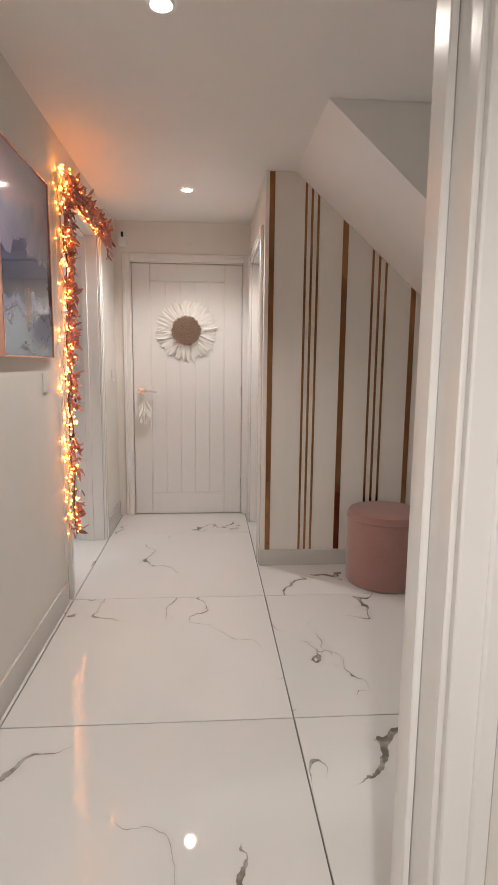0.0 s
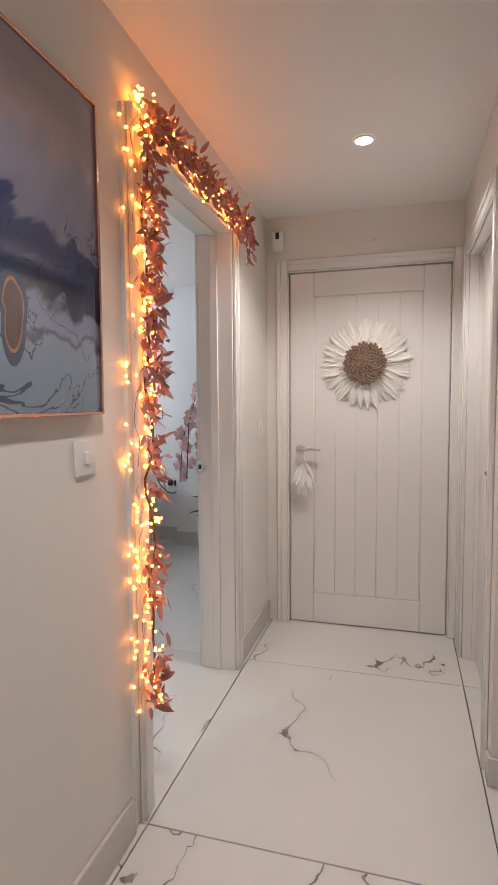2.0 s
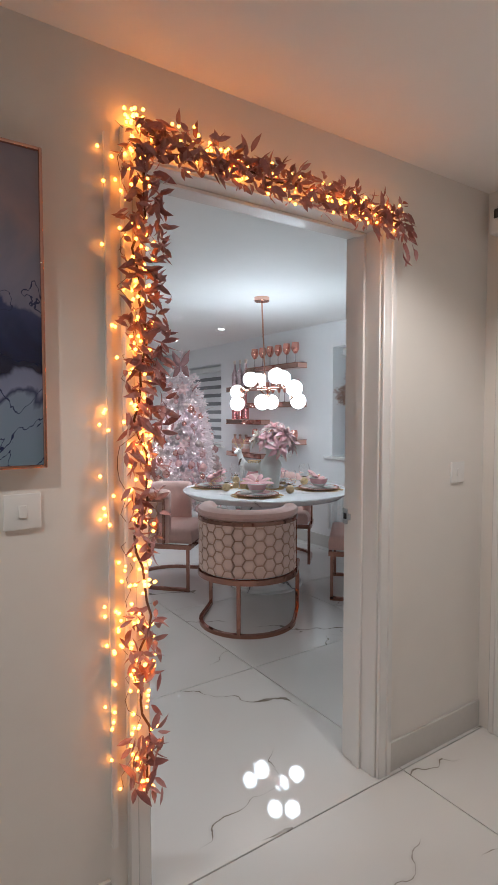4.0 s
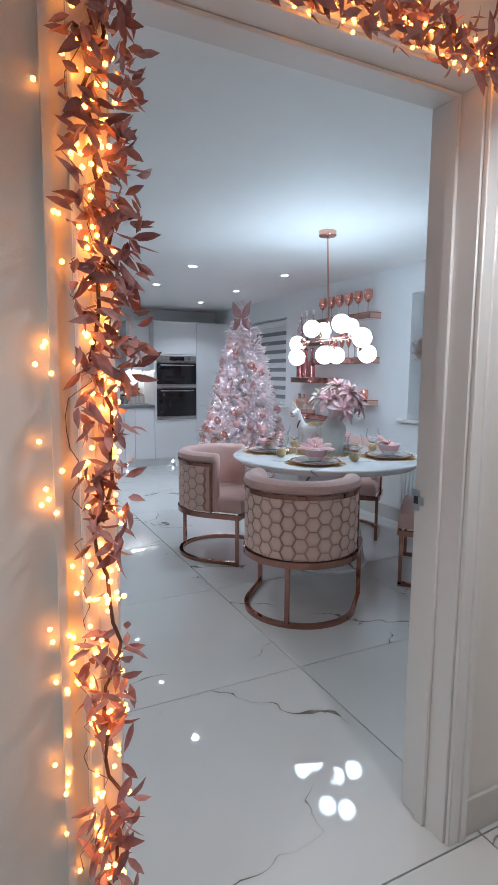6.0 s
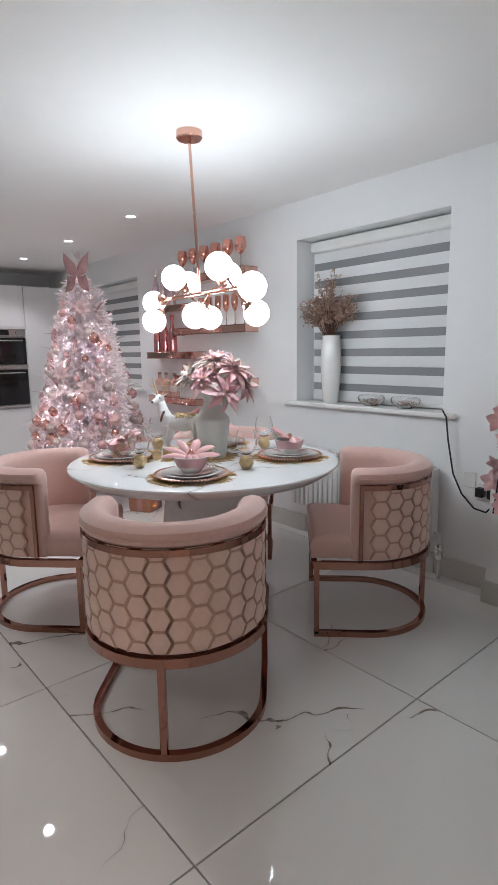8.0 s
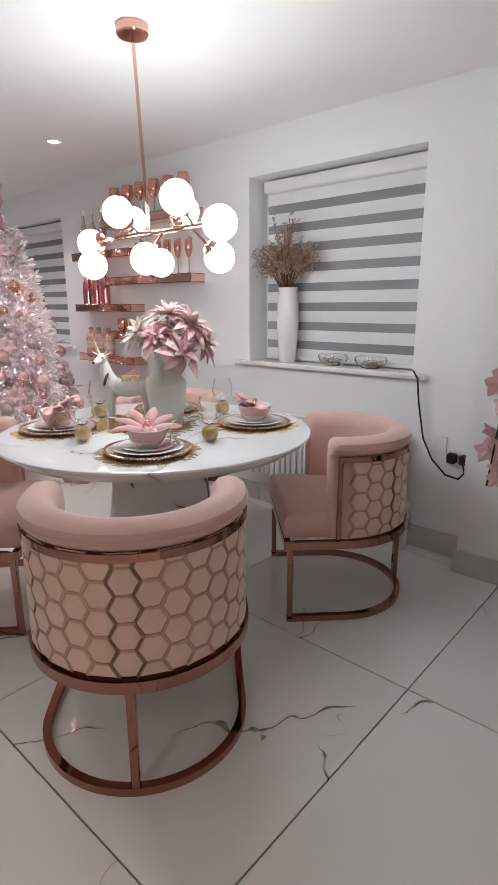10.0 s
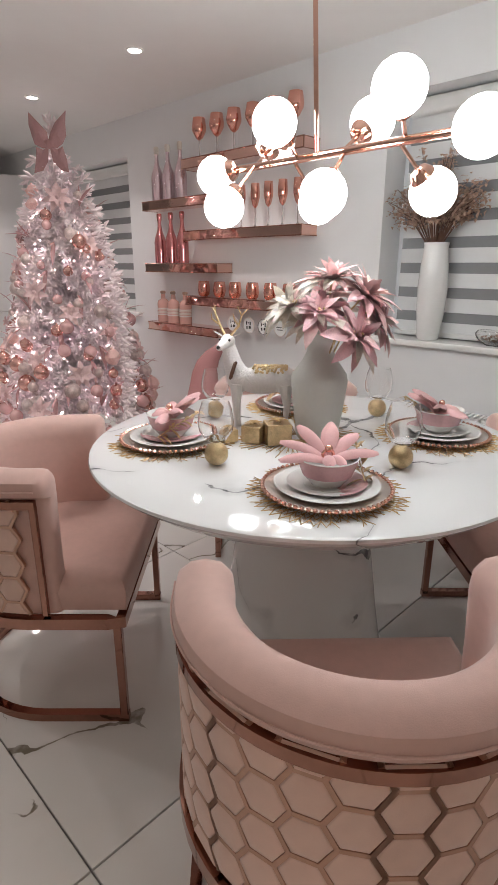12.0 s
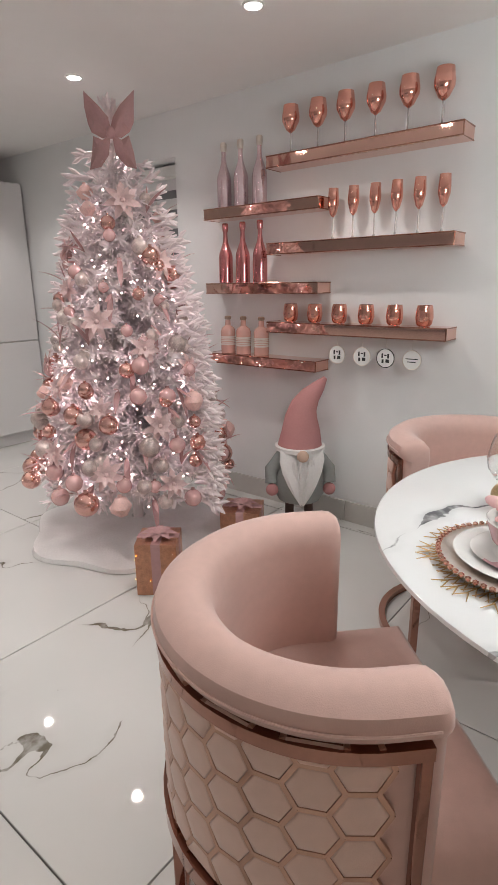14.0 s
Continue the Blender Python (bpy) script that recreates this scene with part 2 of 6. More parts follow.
M_BOTTLE = material("pink_foil_bottle", (0.74, 0.58, 0.61), 0.15, 0.75, vary=0.06)
M_BOTTLEROSE = material("rose_gold_foil_bottle", (0.70, 0.28, 0.28), 0.14, 0.9, vary=0.06)
M_GIN = material("pale_pink_spirit", (0.60, 0.34, 0.29), 0.1, vary=0.06)
M_LABEL = material("paper_label", (0.66, 0.60, 0.56), 0.7, vary=0.04)
M_COPPERGLASS = material("copper_glass", (0.85, 0.42, 0.34), 0.07, 0.95, vary=0.06)
M_INK = material("print_black", (0.03, 0.03, 0.03), 0.6, vary=0.05)
M_GLASS = glass("clear_glass")
M_STEM = material("clear_glass_stem", (0.85, 0.80, 0.78), 0.08, vary=0.02, Transmission_Weight=0.6)
M_BLOSSOM = material("pale_pink_blossom", (0.82, 0.55, 0.57), 0.7, vary=0.15, scale=20)
M_SOFTPETAL = material("powder_pink_fabric", (0.74, 0.53, 0.52), 0.6, vary=0.2, scale=14)
M_PANE = glass("window_pane", (0.75, 0.8, 0.85))
M_GLOBE = glow("lit_opal_globe", (0.79, 0.92, 1.0), 22.0)
M_SPOTK = glow("lit_downlight", (0.95, 0.97, 1.0), 30.0)
M_SPOTH = glow("lit_warm_downlight", (1.0, 0.86, 0.7), 40.0)
M_FAIRY = glow("warm_fairy_bulb", (1.0, 0.29, 0.03), 14.5)
M_TREELIGHT = glow("cool_fairy_bulb", (1.0, 0.86, 0.97), 38.0)
M_CABLIGHT = glow("under_cabinet_strip", (1.0, 0.90, 0.80), 45.0)


# ---- mesh helpers ----
def part(name, bm, mat, parent=None, label="", smooth=True, mats=()):
    me = bpy.data.meshes.new(name)
    bm.to_mesh(me)
    bm.free()
    for m in (mat, *mats):
        me.materials.append(m)
    if smooth:
        me.shade_smooth()
        me.set_sharp_from_angle(angle=radians(38))
    ob = new(name, me)
    ob.parent = parent
    if label:
        ob["label"] = label
    return ob


def again(ob, name, m, parent=None):
    """Another object on the same mesh."""
    o = new(name, ob.data)
    o.parent = parent
    o.matrix_basis = m
    return o


def thing(name, label, category, m=None, group=""):
    ob = new(name)
    ob.empty_display_size = 0.1
    if m is not None:
        ob.matrix_basis = m
    return tagged(ob, label, category, group)


def box(bm, x0, y0, z0, x1, y1, z1, bevel=0.0, seg=1, mi=0):
    v = [bm.verts.new((x, y, z)) for z in (z0, z1) for y in (y0, y1) for x in (x0, x1)]
    faces = [bm.faces.new([v[i] for i in q]) for q in ((0, 2, 3, 1), (4, 5, 7, 6), (0, 1, 5, 4), (2, 6, 7, 3), (0, 4, 6, 2), (1, 3, 7, 5))]
    for f in faces:
        f.material_index = mi
    if bevel:
        edges = list({e for f in faces for e in f.edges})
        bmesh.ops.bevel(bm, geom=edges, offset=bevel, segments=seg, affect="EDGES", profile=0.6)
    return bm


def lathe(bm, profile, n=24, at=(0, 0, 0), mi=0):
    """A turned shape from (radius, height) pairs."""
    rings = []
    for r, z in profile:
        if r < 1e-5:
            rings.append([bm.verts.new((at[0], at[1], at[2] + z))])
        else:
            rings.append([bm.verts.new((at[0] + r * math.cos(2 * math.pi * k / n), at[1] + r * math.sin(2 * math.pi * k / n), at[2] + z)) for k in range(n)])
    for a, b in zip(rings, rings[1:]):
        for k in range(n):
            q = [a[k % len(a)], a[(k + 1) % len(a)], b[(k + 1) % len(b)], b[k % len(b)]]
            q = list(dict.fromkeys(q))
            if len(q) > 2:
                bm.faces.new(q).material_index = mi
    return bm


def sweep(bm, path, sections, closed=False, mi=0, cap=True):
    """Joins one ring of points per step of a path."""
    rings = [[bm.verts.new(p) for p in ring] for ring in sections]
    n = len(rings[0])
    pairs = list(zip(rings, rings[1:])) + ([(rings[-1], rings[0])] if closed else [])
    for a, b in pairs:
        for k in range(n):
            bm.faces.new((a[k], a[(k + 1) % n], b[(k + 1) % n], b[k])).material_index = mi
    if cap and not closed:
        bm.faces.new(rings[0][::-1]).material_index = mi
        bm.faces.new(rings[-1]).material_index = mi
    return bm


def tube(bm, points, radius, n=6, closed=False, mi=0, up=(0, 0, 1), flat=None):
    """A round (or, with flat=(wide, high), square) bar along points; radius may be a list."""
    pts = [Vector(p) for p in points]
    sections = []
    for i, p in enumerate(pts):
        a = pts[i - 1] if i or closed else p
        b = pts[(i + 1) % len(pts)] if i + 1 < len(pts) or closed else p
        d = (b - a).normalized()
        side = d.cross(Vector(up))
        side = side.normalized() if side.length > 1e-4 else d.orthogonal().normalized()
        top = side.cross(d)
        r = radius[i] if isinstance(radius, (list, tuple)) else radius
        if flat:
            w, h = flat[0] / 2, flat[1] / 2
            sections.append([p + side * sx * w + top * sz * h for sx, sz in ((-1, -1), (1, -1), (1, 1), (-1, 1))])
        else:
            sections.append([p + (side * math.cos(2 * math.pi * k / n) + top * math.sin(2 * math.pi * k / n)) * r for k in range(n)])
    return sweep(bm, pts, sections, closed, mi)


def ball(bm, at, r, sub=2, mi=0, squash=(1, 1, 1), turn=None):
    m = Matrix.Translation(at) @ (turn if turn is not None else Matrix()) @ Matrix.Diagonal((*squash, 1))
    got = bmesh.ops.create_icosphere(bm, subdivisions=sub, radius=r, matrix=m)
    for v in got["verts"]:
        for f in v.link_faces:
            f.material_index = mi
    return bm


def leaf(bm, m, long, wide, curl=0.3, mi=0, steps=4):
    """A pointed leaf along +y, folded and curled."""
    rows = []
    for i in range(steps + 1):
        u = i / steps
        w = wide * (math.sin(math.pi * min(1, u * 0.92 + 0.05)) ** 0.8) * (1 - 0.25 * u)
        z = curl * long * (u * u) * -1
        if i in (0, steps):
            rows.append([bm.verts.new(m @ Vector((0, u * long, z)))])
        else:
            rows.append([bm.verts.new(m @ Vector((sx * w / 2, u * long, z + abs(sx) * w * 0.18))) for sx in (-1, 0, 1)])
    for a, b in zip(rows, rows[1:]):
        if len(a) == 1:
            for k in (0, 1):
                bm.faces.new((a[0], b[k + 1], b[k])).material_index = mi
        elif len(b) == 1:
            for k in (0, 1):
                bm.faces.new((a[k], a[k + 1], b[0])).material_index = mi
        else:
            for k in (0, 1):
                bm.faces.new((a[k], a[k + 1], b[k + 1], b[k])).material_index = mi
    return bm


def solid(name, boxes, mat, bevel=0.0, parent=None, kind="structure", label="", category=""):
    """One piece of the setting out of boxes."""
    bm = bmesh.new()
    for b in boxes:
        box(bm, *b, bevel)
    ob = part(name, bm, mat, parent, smooth=bevel > 0)
    if parent is None:
        tagged(ob, label, category, "", kind)
    return ob


def turned(v):
    """A turn whose y axis lies along v."""
    return Vector(v).normalized().to_track_quat("Y", "Z").to_matrix().to_4x4()


rng = random.Random(7)

# ---- the structure ----
HX = -0.045         # hall face of the partition
KX = -0.21           # kitchen face of the partition
WY = 6.083           # window wall
OPEN0, OPEN1, OPENZ = 2.915, 3.815, 2.035

solid("floor", [(-7.5, 0.2, -0.12, 3.6, 6.6, -0.012), (-0.4, -1.6, -0.12, 3.6, 0.2, -0.012)], M_GROUT, label="grey grouted floor under large polished tiles", category="floor")
solid("ceiling_hall", [(HX, -1.5, CEIL, 3.4, 2.44, CEIL + 0.2), (HX, 2.44, CEIL, 1.2, 4.5, CEIL + 0.2)], M_CEIL, label="smooth off-white hall ceiling", category="ceiling")
solid("ceiling_kitchen", [(-7.3, 0.6, CEIL, KX, 6.4, CEIL + 0.2)], M_CEIL, label="smooth white kitchen ceiling", category="ceiling")
solid("wall_partition", [(KX, -1.5, 0, HX, OPEN0 - 0.025, 2.6), (KX, OPEN1 + 0.025, 0, HX, 6.4, 2.6), (KX, OPEN0 - 0.025, OPENZ + 0.025, HX, OPEN1 + 0.025, 2.6)], M_WALL, label="warm white painted wall with a doorway", category="wall")
solid("wall_hall_end", [(HX, 4.465, 2.03, 1.18, 4.6, 2.6), (HX, 4.465, 0, 0.045, 4.6, 2.03), (0.98, 4.465, 0, 1.18, 4.6, 2.03), (0.045, 4.53, 0, 0.98, 4.6, 2.03)], M_WALL, label="warm white wall at the hall's end", category="wall")
solid("wall_hall_right", [(1.0, 3.293, 0, 1.18, 3.41, 2.294), (1.0, 4.25, 0, 1.18, 4.465, 2.294), (1.0, 3.41, 1.98, 1.18, 4.25, 2.294), (1.10, 3.41, 0, 1.18, 4.25, 1.98)], M_WALL, label="warm white wall beside the end door", category="wall")
SLOPE = 0.883


def under(x):
    return 2.039 - SLOPE * (x - 1.459)


# panelled wall below the sloping stair soffit
bm = bmesh.new()
prof = [(1.18, 0), (3.4, 0), (3.4, under(3.4)), (1.18, 2.286)]
a = [bm.verts.new((x, 3.293, z)) for x, z in prof]
b = [bm.verts.new((x, 3.40, z)) for x, z in prof]
bm.faces.new(a[::-1])
bm.faces.new(b)
for k in range(4):
    bm.faces.new((a[k], a[(k + 1) % 4], b[(k + 1) % 4], b[k]))
bmesh.ops.recalc_face_normals(bm, faces=bm.faces)
tagged(part("wall_panelled", bm, M_WALL, smooth=False), "white wall below the stairs striped with bronze mirror strips", "wall", kind="structure")

bm = bmesh.new()
prof = [(1.17, under(1.17)), (3.4, under(3.4)), (3.4, under(3.4) + 0.46), (1.17, under(1.17) + 0.46)]
a = [bm.verts.new((x, 2.442, z)) for x, z in prof]
b = [bm.verts.new((x, 3.291, z)) for x, z in prof]
bm.faces.new(a[::-1])
bm.faces.new(b)
for k in range(4):
    bm.faces.new((a[k], a[(k + 1) % 4], b[(k + 1) % 4], b[k]))
bmesh.ops.recalc_face_normals(bm, faces=bm.faces)
tagged(part("stair_flight", bm, M_CEIL, smooth=False), "plastered underside and side of a stair flight", "stairs", kind="structure")
# above the ceiling this is an added box that closes in the stairwell lamp
solid("wall_stairwell", [(1.0, 3.41, 2.30, 3.5, 3.5, 3.6), (1.2, 2.35, CEIL + 0.2, 3.5, 2.44, 3.6), (3.4, -1.5, 0, 3.5, 3.5, 3.6), (1.1, 2.35, CEIL + 0.2, 1.2, 3.5, 3.6), (1.1, 2.35, 3.6, 3.5, 3.5, 3.7)], M_WALL, label="pale stairwell walls with an added unseen top", category="wall")
solid("wall_entrance", [(-0.4, -1.6, 0, 3.5, -1.5, 2.6), (1.0, 0.70, 0, 3.4, 0.835, CEIL), (HX, 0.70, 0, 0.165, 0.835, CEIL), (0.165, 0.70, 2.03, 1.0, 0.835, CEIL)], M_WALL, label="white wall around the first doorway", category="wall")
# kitchen shell; the window wall has two openings
W1 = (-2.756, -1.622)
W2 = (-6.03, -4.93)
WZ = (0.945, 2.043)
YB = WY + 0.29
solid("wall_windows", [(-7.3, WY, 0, KX, YB, WZ[0]), (-7.3, WY, WZ[1], KX, YB, 2.6), (-7.3, WY, WZ[0], W2[0], YB, WZ[1]), (W2[1], WY, WZ[0], W1[0], YB, WZ[1]), (W1[1], WY, WZ[0], KX, YB, WZ[1])], M_KWALL, label="white kitchen wall with two windows", category="wall")
solid("wall_boxing", [(-1.255, 5.93, 0, KX, WY, CEIL)], M_KWALL, label="white boxed-out wall corner", category="wall")
solid("wall_hob", [(-7.3, 0.6, 0, -7.2, WY, 2.6)], M_KWALL, label="white wall behind the kitchen units", category="wall")
solid("wall_kitchen_back", [(-7.3, 0.5, 0, KX, 0.6, 2.6)], M_KWALL, label="plain white kitchen wall", category="wall")

# skirting
SK = 0.012
solid("baseboard_hall", [(HX, 0.84, 0, HX + SK, 2.795, 0.115), (HX, 3.868, 0, HX + SK, 4.46, 0.115)], M_SKIRT, 0.002, label="grey-white tiled skirting in the hall", category="skirting")
solid("baseboard_panelled", [(0.988, 3.28, 0, 3.4, 3.292, 0.098), (0.988, 3.292, 0, 0.999, 3.33, 0.098)], M_SKIRT, 0.002, label="grey-white skirting under the striped wall", category="skirting")
solid("baseboard_kitchen", [(-6.6, WY - SK, 0, -3.69, WY, 0.12), (-3.687, WY - SK, 0, -2.66, WY, 0.12), (-2.657, WY - SK, 0, -1.63, WY, 0.12), (-1.627, WY - SK, 0, -1.27, WY, 0.12), (-1.268, 5.93, 0, -1.256, WY - SK, 0.12), (-1.268, 5.918, 0, KX, 5.93, 0.12)], M_SKIRT, 0.002, label="grey-white tiled skirting below the windows", category="skirting")
solid("cable_trim", [(HX, 2.80, 0.2, HX + 0.012, 2.815, 2.08)], M_PLASTIC, label="thin white cable cover beside the doorway", category="trim")


def door_case(name, label, to_world, width, height, depth, arch=0.066, sides=(1, 1), faces=(0, 1)):
    """Lining and architraves; x across the opening, y through the wall."""
    top = thing(name, label, "door frame", to_world)
    tagged(top, kind="structure")
    bm = bmesh.new()
    t = 0.025
    box(bm, -t, 0, 0, 0, depth, height, 0.002)
    box(bm, width, 0, 0, width + t, depth, height, 0.002)
    box(bm, -t, 0, height, width + t, depth, height + t, 0.002)
    s0, s1 = depth * 0.42, depth * 0.42 + 0.035
    box(bm, 0.0005, s0, 0, 0.012, s1, height - 0.001, 0.002)
    box(bm, width - 0.012, s0, 0, width - 0.0005, s1, height - 0.001, 0.002)
    box(bm, 0.012, s0, height - 0.012, width - 0.012, s1, height - 0.0005, 0.002)
    part("lining", bm, M_GLOSS, top)
    for f in faces:
        y0, y1 = ((-0.016, -0.0005), (depth + 0.0005, depth + 0.016))[f]
        yf = -0.021 if f == 0 else depth + 0.021
        o = 0.006
        for x0, x1, on in ((-arch - o, -o, sides[0]), (width + o, width + arch + o, sides[1])):
            if on:
                bm = bmesh.new()
                box(bm, x0, y0, 0, x1, y1, height + o + arch, 0.003)
                xm = x0 + 0.002 if x0 < 0 else x1 - arch * 0.42 - 0.002
                ya, yb = sorted((yf, (y0 + y1) / 2))
                box(bm, xm, ya, 0.001, xm + arch * 0.42, yb, height + o + arch - 0.002, 0.004)
                part("architrave", bm, M_GLOSS, top)
        bm = bmesh.new()
        box(bm, -o if sides[0] else -t, y0, height + o, width + o if sides[1] else width + t, y1, height + o + arch, 0.003)
        ya, yb = sorted((yf, (y0 + y1) / 2))
        box(bm, -o + 0.001, ya, height + o + arch * 0.55, width + o - 0.001, yb, height + o + arch - 0.002, 0.004)
        part("architrave", bm, M_GLOSS, top)
    return top


def strike_plate(parent, x, y, z, flip=1):
    bm = bmesh.new()
    box(bm, x, y - 0.013, z - 0.03, x + 0.002 * flip, y + 0.013, z + 0.03)
    box(bm, x, y - 0.03, z - 0.012, x + 0.003 * flip, y - 0.012, z + 0.012)
    bmesh.ops.recalc_face_normals(bm, faces=bm.faces)
    plate = part("strike_plate", bm, M_CHROME, parent, "small chrome strike plate", smooth=False)
    # raised black block gives the shade inside the latch hole
    bm = bmesh.new()
    box(bm, x, y - 0.006, z - 0.011, x + 0.0035 * flip, y + 0.008, z + 0.011)
    bmesh.ops.recalc_face_normals(bm, faces=bm.faces)
    part("latch_hole", bm, M_BLACK, plate, smooth=False)


# kitchen doorway: across = +y, through = -x
case = door_case("door_frame_kitchen", "white gloss door frame without a door, hung with a garland", Matrix(((0, -1, 0, HX), (1, 0, 0, OPEN0), (0, 0, 1, 0), (0, 0, 0, 1))), OPEN1 - OPEN0, OPENZ, HX - KX)
strike_plate(case, OPEN1 - OPEN0, 0.165, 0.97, -1)
bm = bmesh.new()
box(bm, 0, 0.15, 0.93, 0.002, 0.178, 1.03, 0.0005)
hinge = part("hinge_leaf", bm, M_GLOSS, case)
for z in (0.945, 0.965, 0.995, 1.015):
    bm = bmesh.new()
    box(bm, 0.002, 0.160, z - 0.003, 0.004, 0.167, z + 0.004)
    part("screw", bm, M_BLACK, hinge, smooth=False)
# first doorway, near the start
case = door_case("door_frame_entrance", "white gloss door frame with a chrome strike plate", pose(0.20, 0.70, 0), 0.775, 2.0, 0.135)
strike_plate(case, 0.775, 0.10, 0.965, -1)


def cottage_door(name, label, m, width, height, handle_x, side=1):
    top = thing(name, label, "door", m)
    tagged(top, kind="structure")
    bm = bmesh.new()
    box(bm, 0, 0.008, 0, width, 0.04, height, 0.002)
    st = 0.135
    box(bm, 0, 0, 0, st, 0.0085, height, 0.003)
    box(bm, width - st, 0, 0, width, 0.0085, height, 0.003)
    box(bm, st, 0.0002, height - 0.13, width - st, 0.0085, height, 0.003)
    box(bm, st, 0.0002, 0, width - st, 0.0085, 0.17, 0.003)
    n = 5
    w = (width - 2 * st - 0.012) / n
    for k in range(n):
        x = st + 0.006 + k * w
        box(bm, x + 0.0008, 0.0045, 0.174, x + w - 0.0008, 0.0088, height - 0.134, 0.0015)
    part("leaf_panel", bm, M_DOOR, top)
    bm = bmesh.new()
    tube(bm, [(handle_x, -0.001, 1.0), (handle_x, -0.009, 1.0)], 0.026, 20, up=(1, 0, 0))
    tube(bm, [(handle_x, -0.008, 1.0), (handle_x, -0.045, 1.0), (handle_x + 0.02 * side, -0.052, 1.0), (handle_x + 0.07 * side, -0.052, 1.003), (handle_x + 0.12 * side, -0.05, 0.996)], [0.011, 0.010, 0.010, 0.0085, 0.007], 10)
    part("door_handle", bm, M_CHROME, top, "chrome lever handle")
    for z in (0.25, 1.0, height - 0.2):
        bm = bmesh.new()
        hx = width + 0.001 if side > 0 else -0.001
        tube(bm, [(hx, -0.003, z - 0.04), (hx, -0.003, z + 0.04)], 0.005, 8)
        part("hinge", bm, M_CHROME, top)
    return top


case = door_case("door_frame_end", "white door frame at the hall's end", pose(0.082, 4.465, 0), 0.862, 1.99, 0.06, 0.062, (1, 1), (0,))
cottage_door("door_1", "closed white cottage door with vertical grooves", pose(0.087, 4.478, 0.006), 0.852, 1.979, 0.06)
# black filler gives the shade in the gap between leaf and lining
bm = bmesh.new()
box(bm, 0.083, 4.472, 0.97, 0.0875, 4.48, 1.04)
part("latch_gap", bm, M_BLACK, case, smooth=False)
# side door: across = +y, through = +x
case = door_case("door_frame_side", "white door frame in the side wall", Matrix(((0, 1, 0, 1.0), (1, 0, 0, 3.435), (0, 0, 1, 0), (0, 0, 0, 1))), 0.79, 1.955, 0.10, 0.062, (1, 1), (0,))
side_door = thing("door_2", "white side door standing slightly recessed in its frame", "door")
tagged(side_door, kind="structure")
bm = bmesh.new()
box(bm, 1.060, 3.447, 0.006, 1.095, 4.213, 1.945, 0.002)
part("leaf_panel", bm, M_DOOR, side_door)
bm = bmesh.new()
tube(bm, [(1.06, 3.50, 1.0), (1.015, 3.50, 1.0), (1.01, 3.52, 1.0), (1.01, 3.60, 1.0)], 0.009, 8)
ball(bm, (1.04, 3.50, 1.0), 0.02, 2)
part("door_handle", bm, M_BLACK, side_door, "dark metal handle")

# bronze mirror strips, each with its slanted top
STRIPS = [(1.022, 0.030), (1.225, 0.013), (1.26, 0.013), (1.296, 0.013), (1.447, 0.033), (1.624, 0.013), (1.663, 0.013), (1.703, 0.013), (1.862, 0.030), (2.02, 0.013), (2.06, 0.013), (2.10, 0.013), (2.26, 0.030)]
panel = bpy.data.objects["wall_panelled"]
for x, w in STRIPS:
    bm = bmesh.new()
    y0, y1 = 3.2885, 3.2925
    lo = 0.0985
    corners = [(x, lo), (x + w, lo), (x + w, min(CEIL - 0.004, under(x + w) - 0.004)), (x, min(CEIL - 0.004, under(x) - 0.004))]
    a = [bm.verts.new((cx, y0, cz)) for cx, cz in corners]
    b = [bm.verts.new((cx, y1, cz)) for cx, cz in corners]
    bm.faces.new(a)
    for k in range(4):
        bm.faces.new((a[k], b[k], b[(k + 1) % 4], a[(k + 1) % 4]))
    bmesh.ops.recalc_face_normals(bm, faces=bm.faces)
    part("mirror_strip", bm, M_BRONZE, panel, "bronze mirrored strip", smooth=False)


def downlight(x, y, mat):
    ob = thing("ceiling_downlight", "small round recessed ceiling spotlight, switched on", "downlight", pose(x, y, CEIL), "ceiling spotlights")
    bm = bmesh.new()
    lathe(bm, [(0.031, -0.002), (0.034, -0.006), (0.042, -0.005), (0.044, -0.0005)], 24)
    part("bezel", bm, M_PLASTIC, ob, "white bezel")
    bm = bmesh.new()
    lathe(bm, [(0, -0.0035), (0.031, -0.003)], 20)
    part("lamp", bm, mat, ob, "lit lamp")
    return ob


# also puts a fitting at the added lamp by the entrance
for x, y in HALL_SPOTS_AND_FILL:
    downlight(x, y, M_SPOTH)
# the two added fill lamps get the same fitting, out of view
for x, y in KITCHEN_SPOTS_AND_FILL:
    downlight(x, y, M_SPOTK)


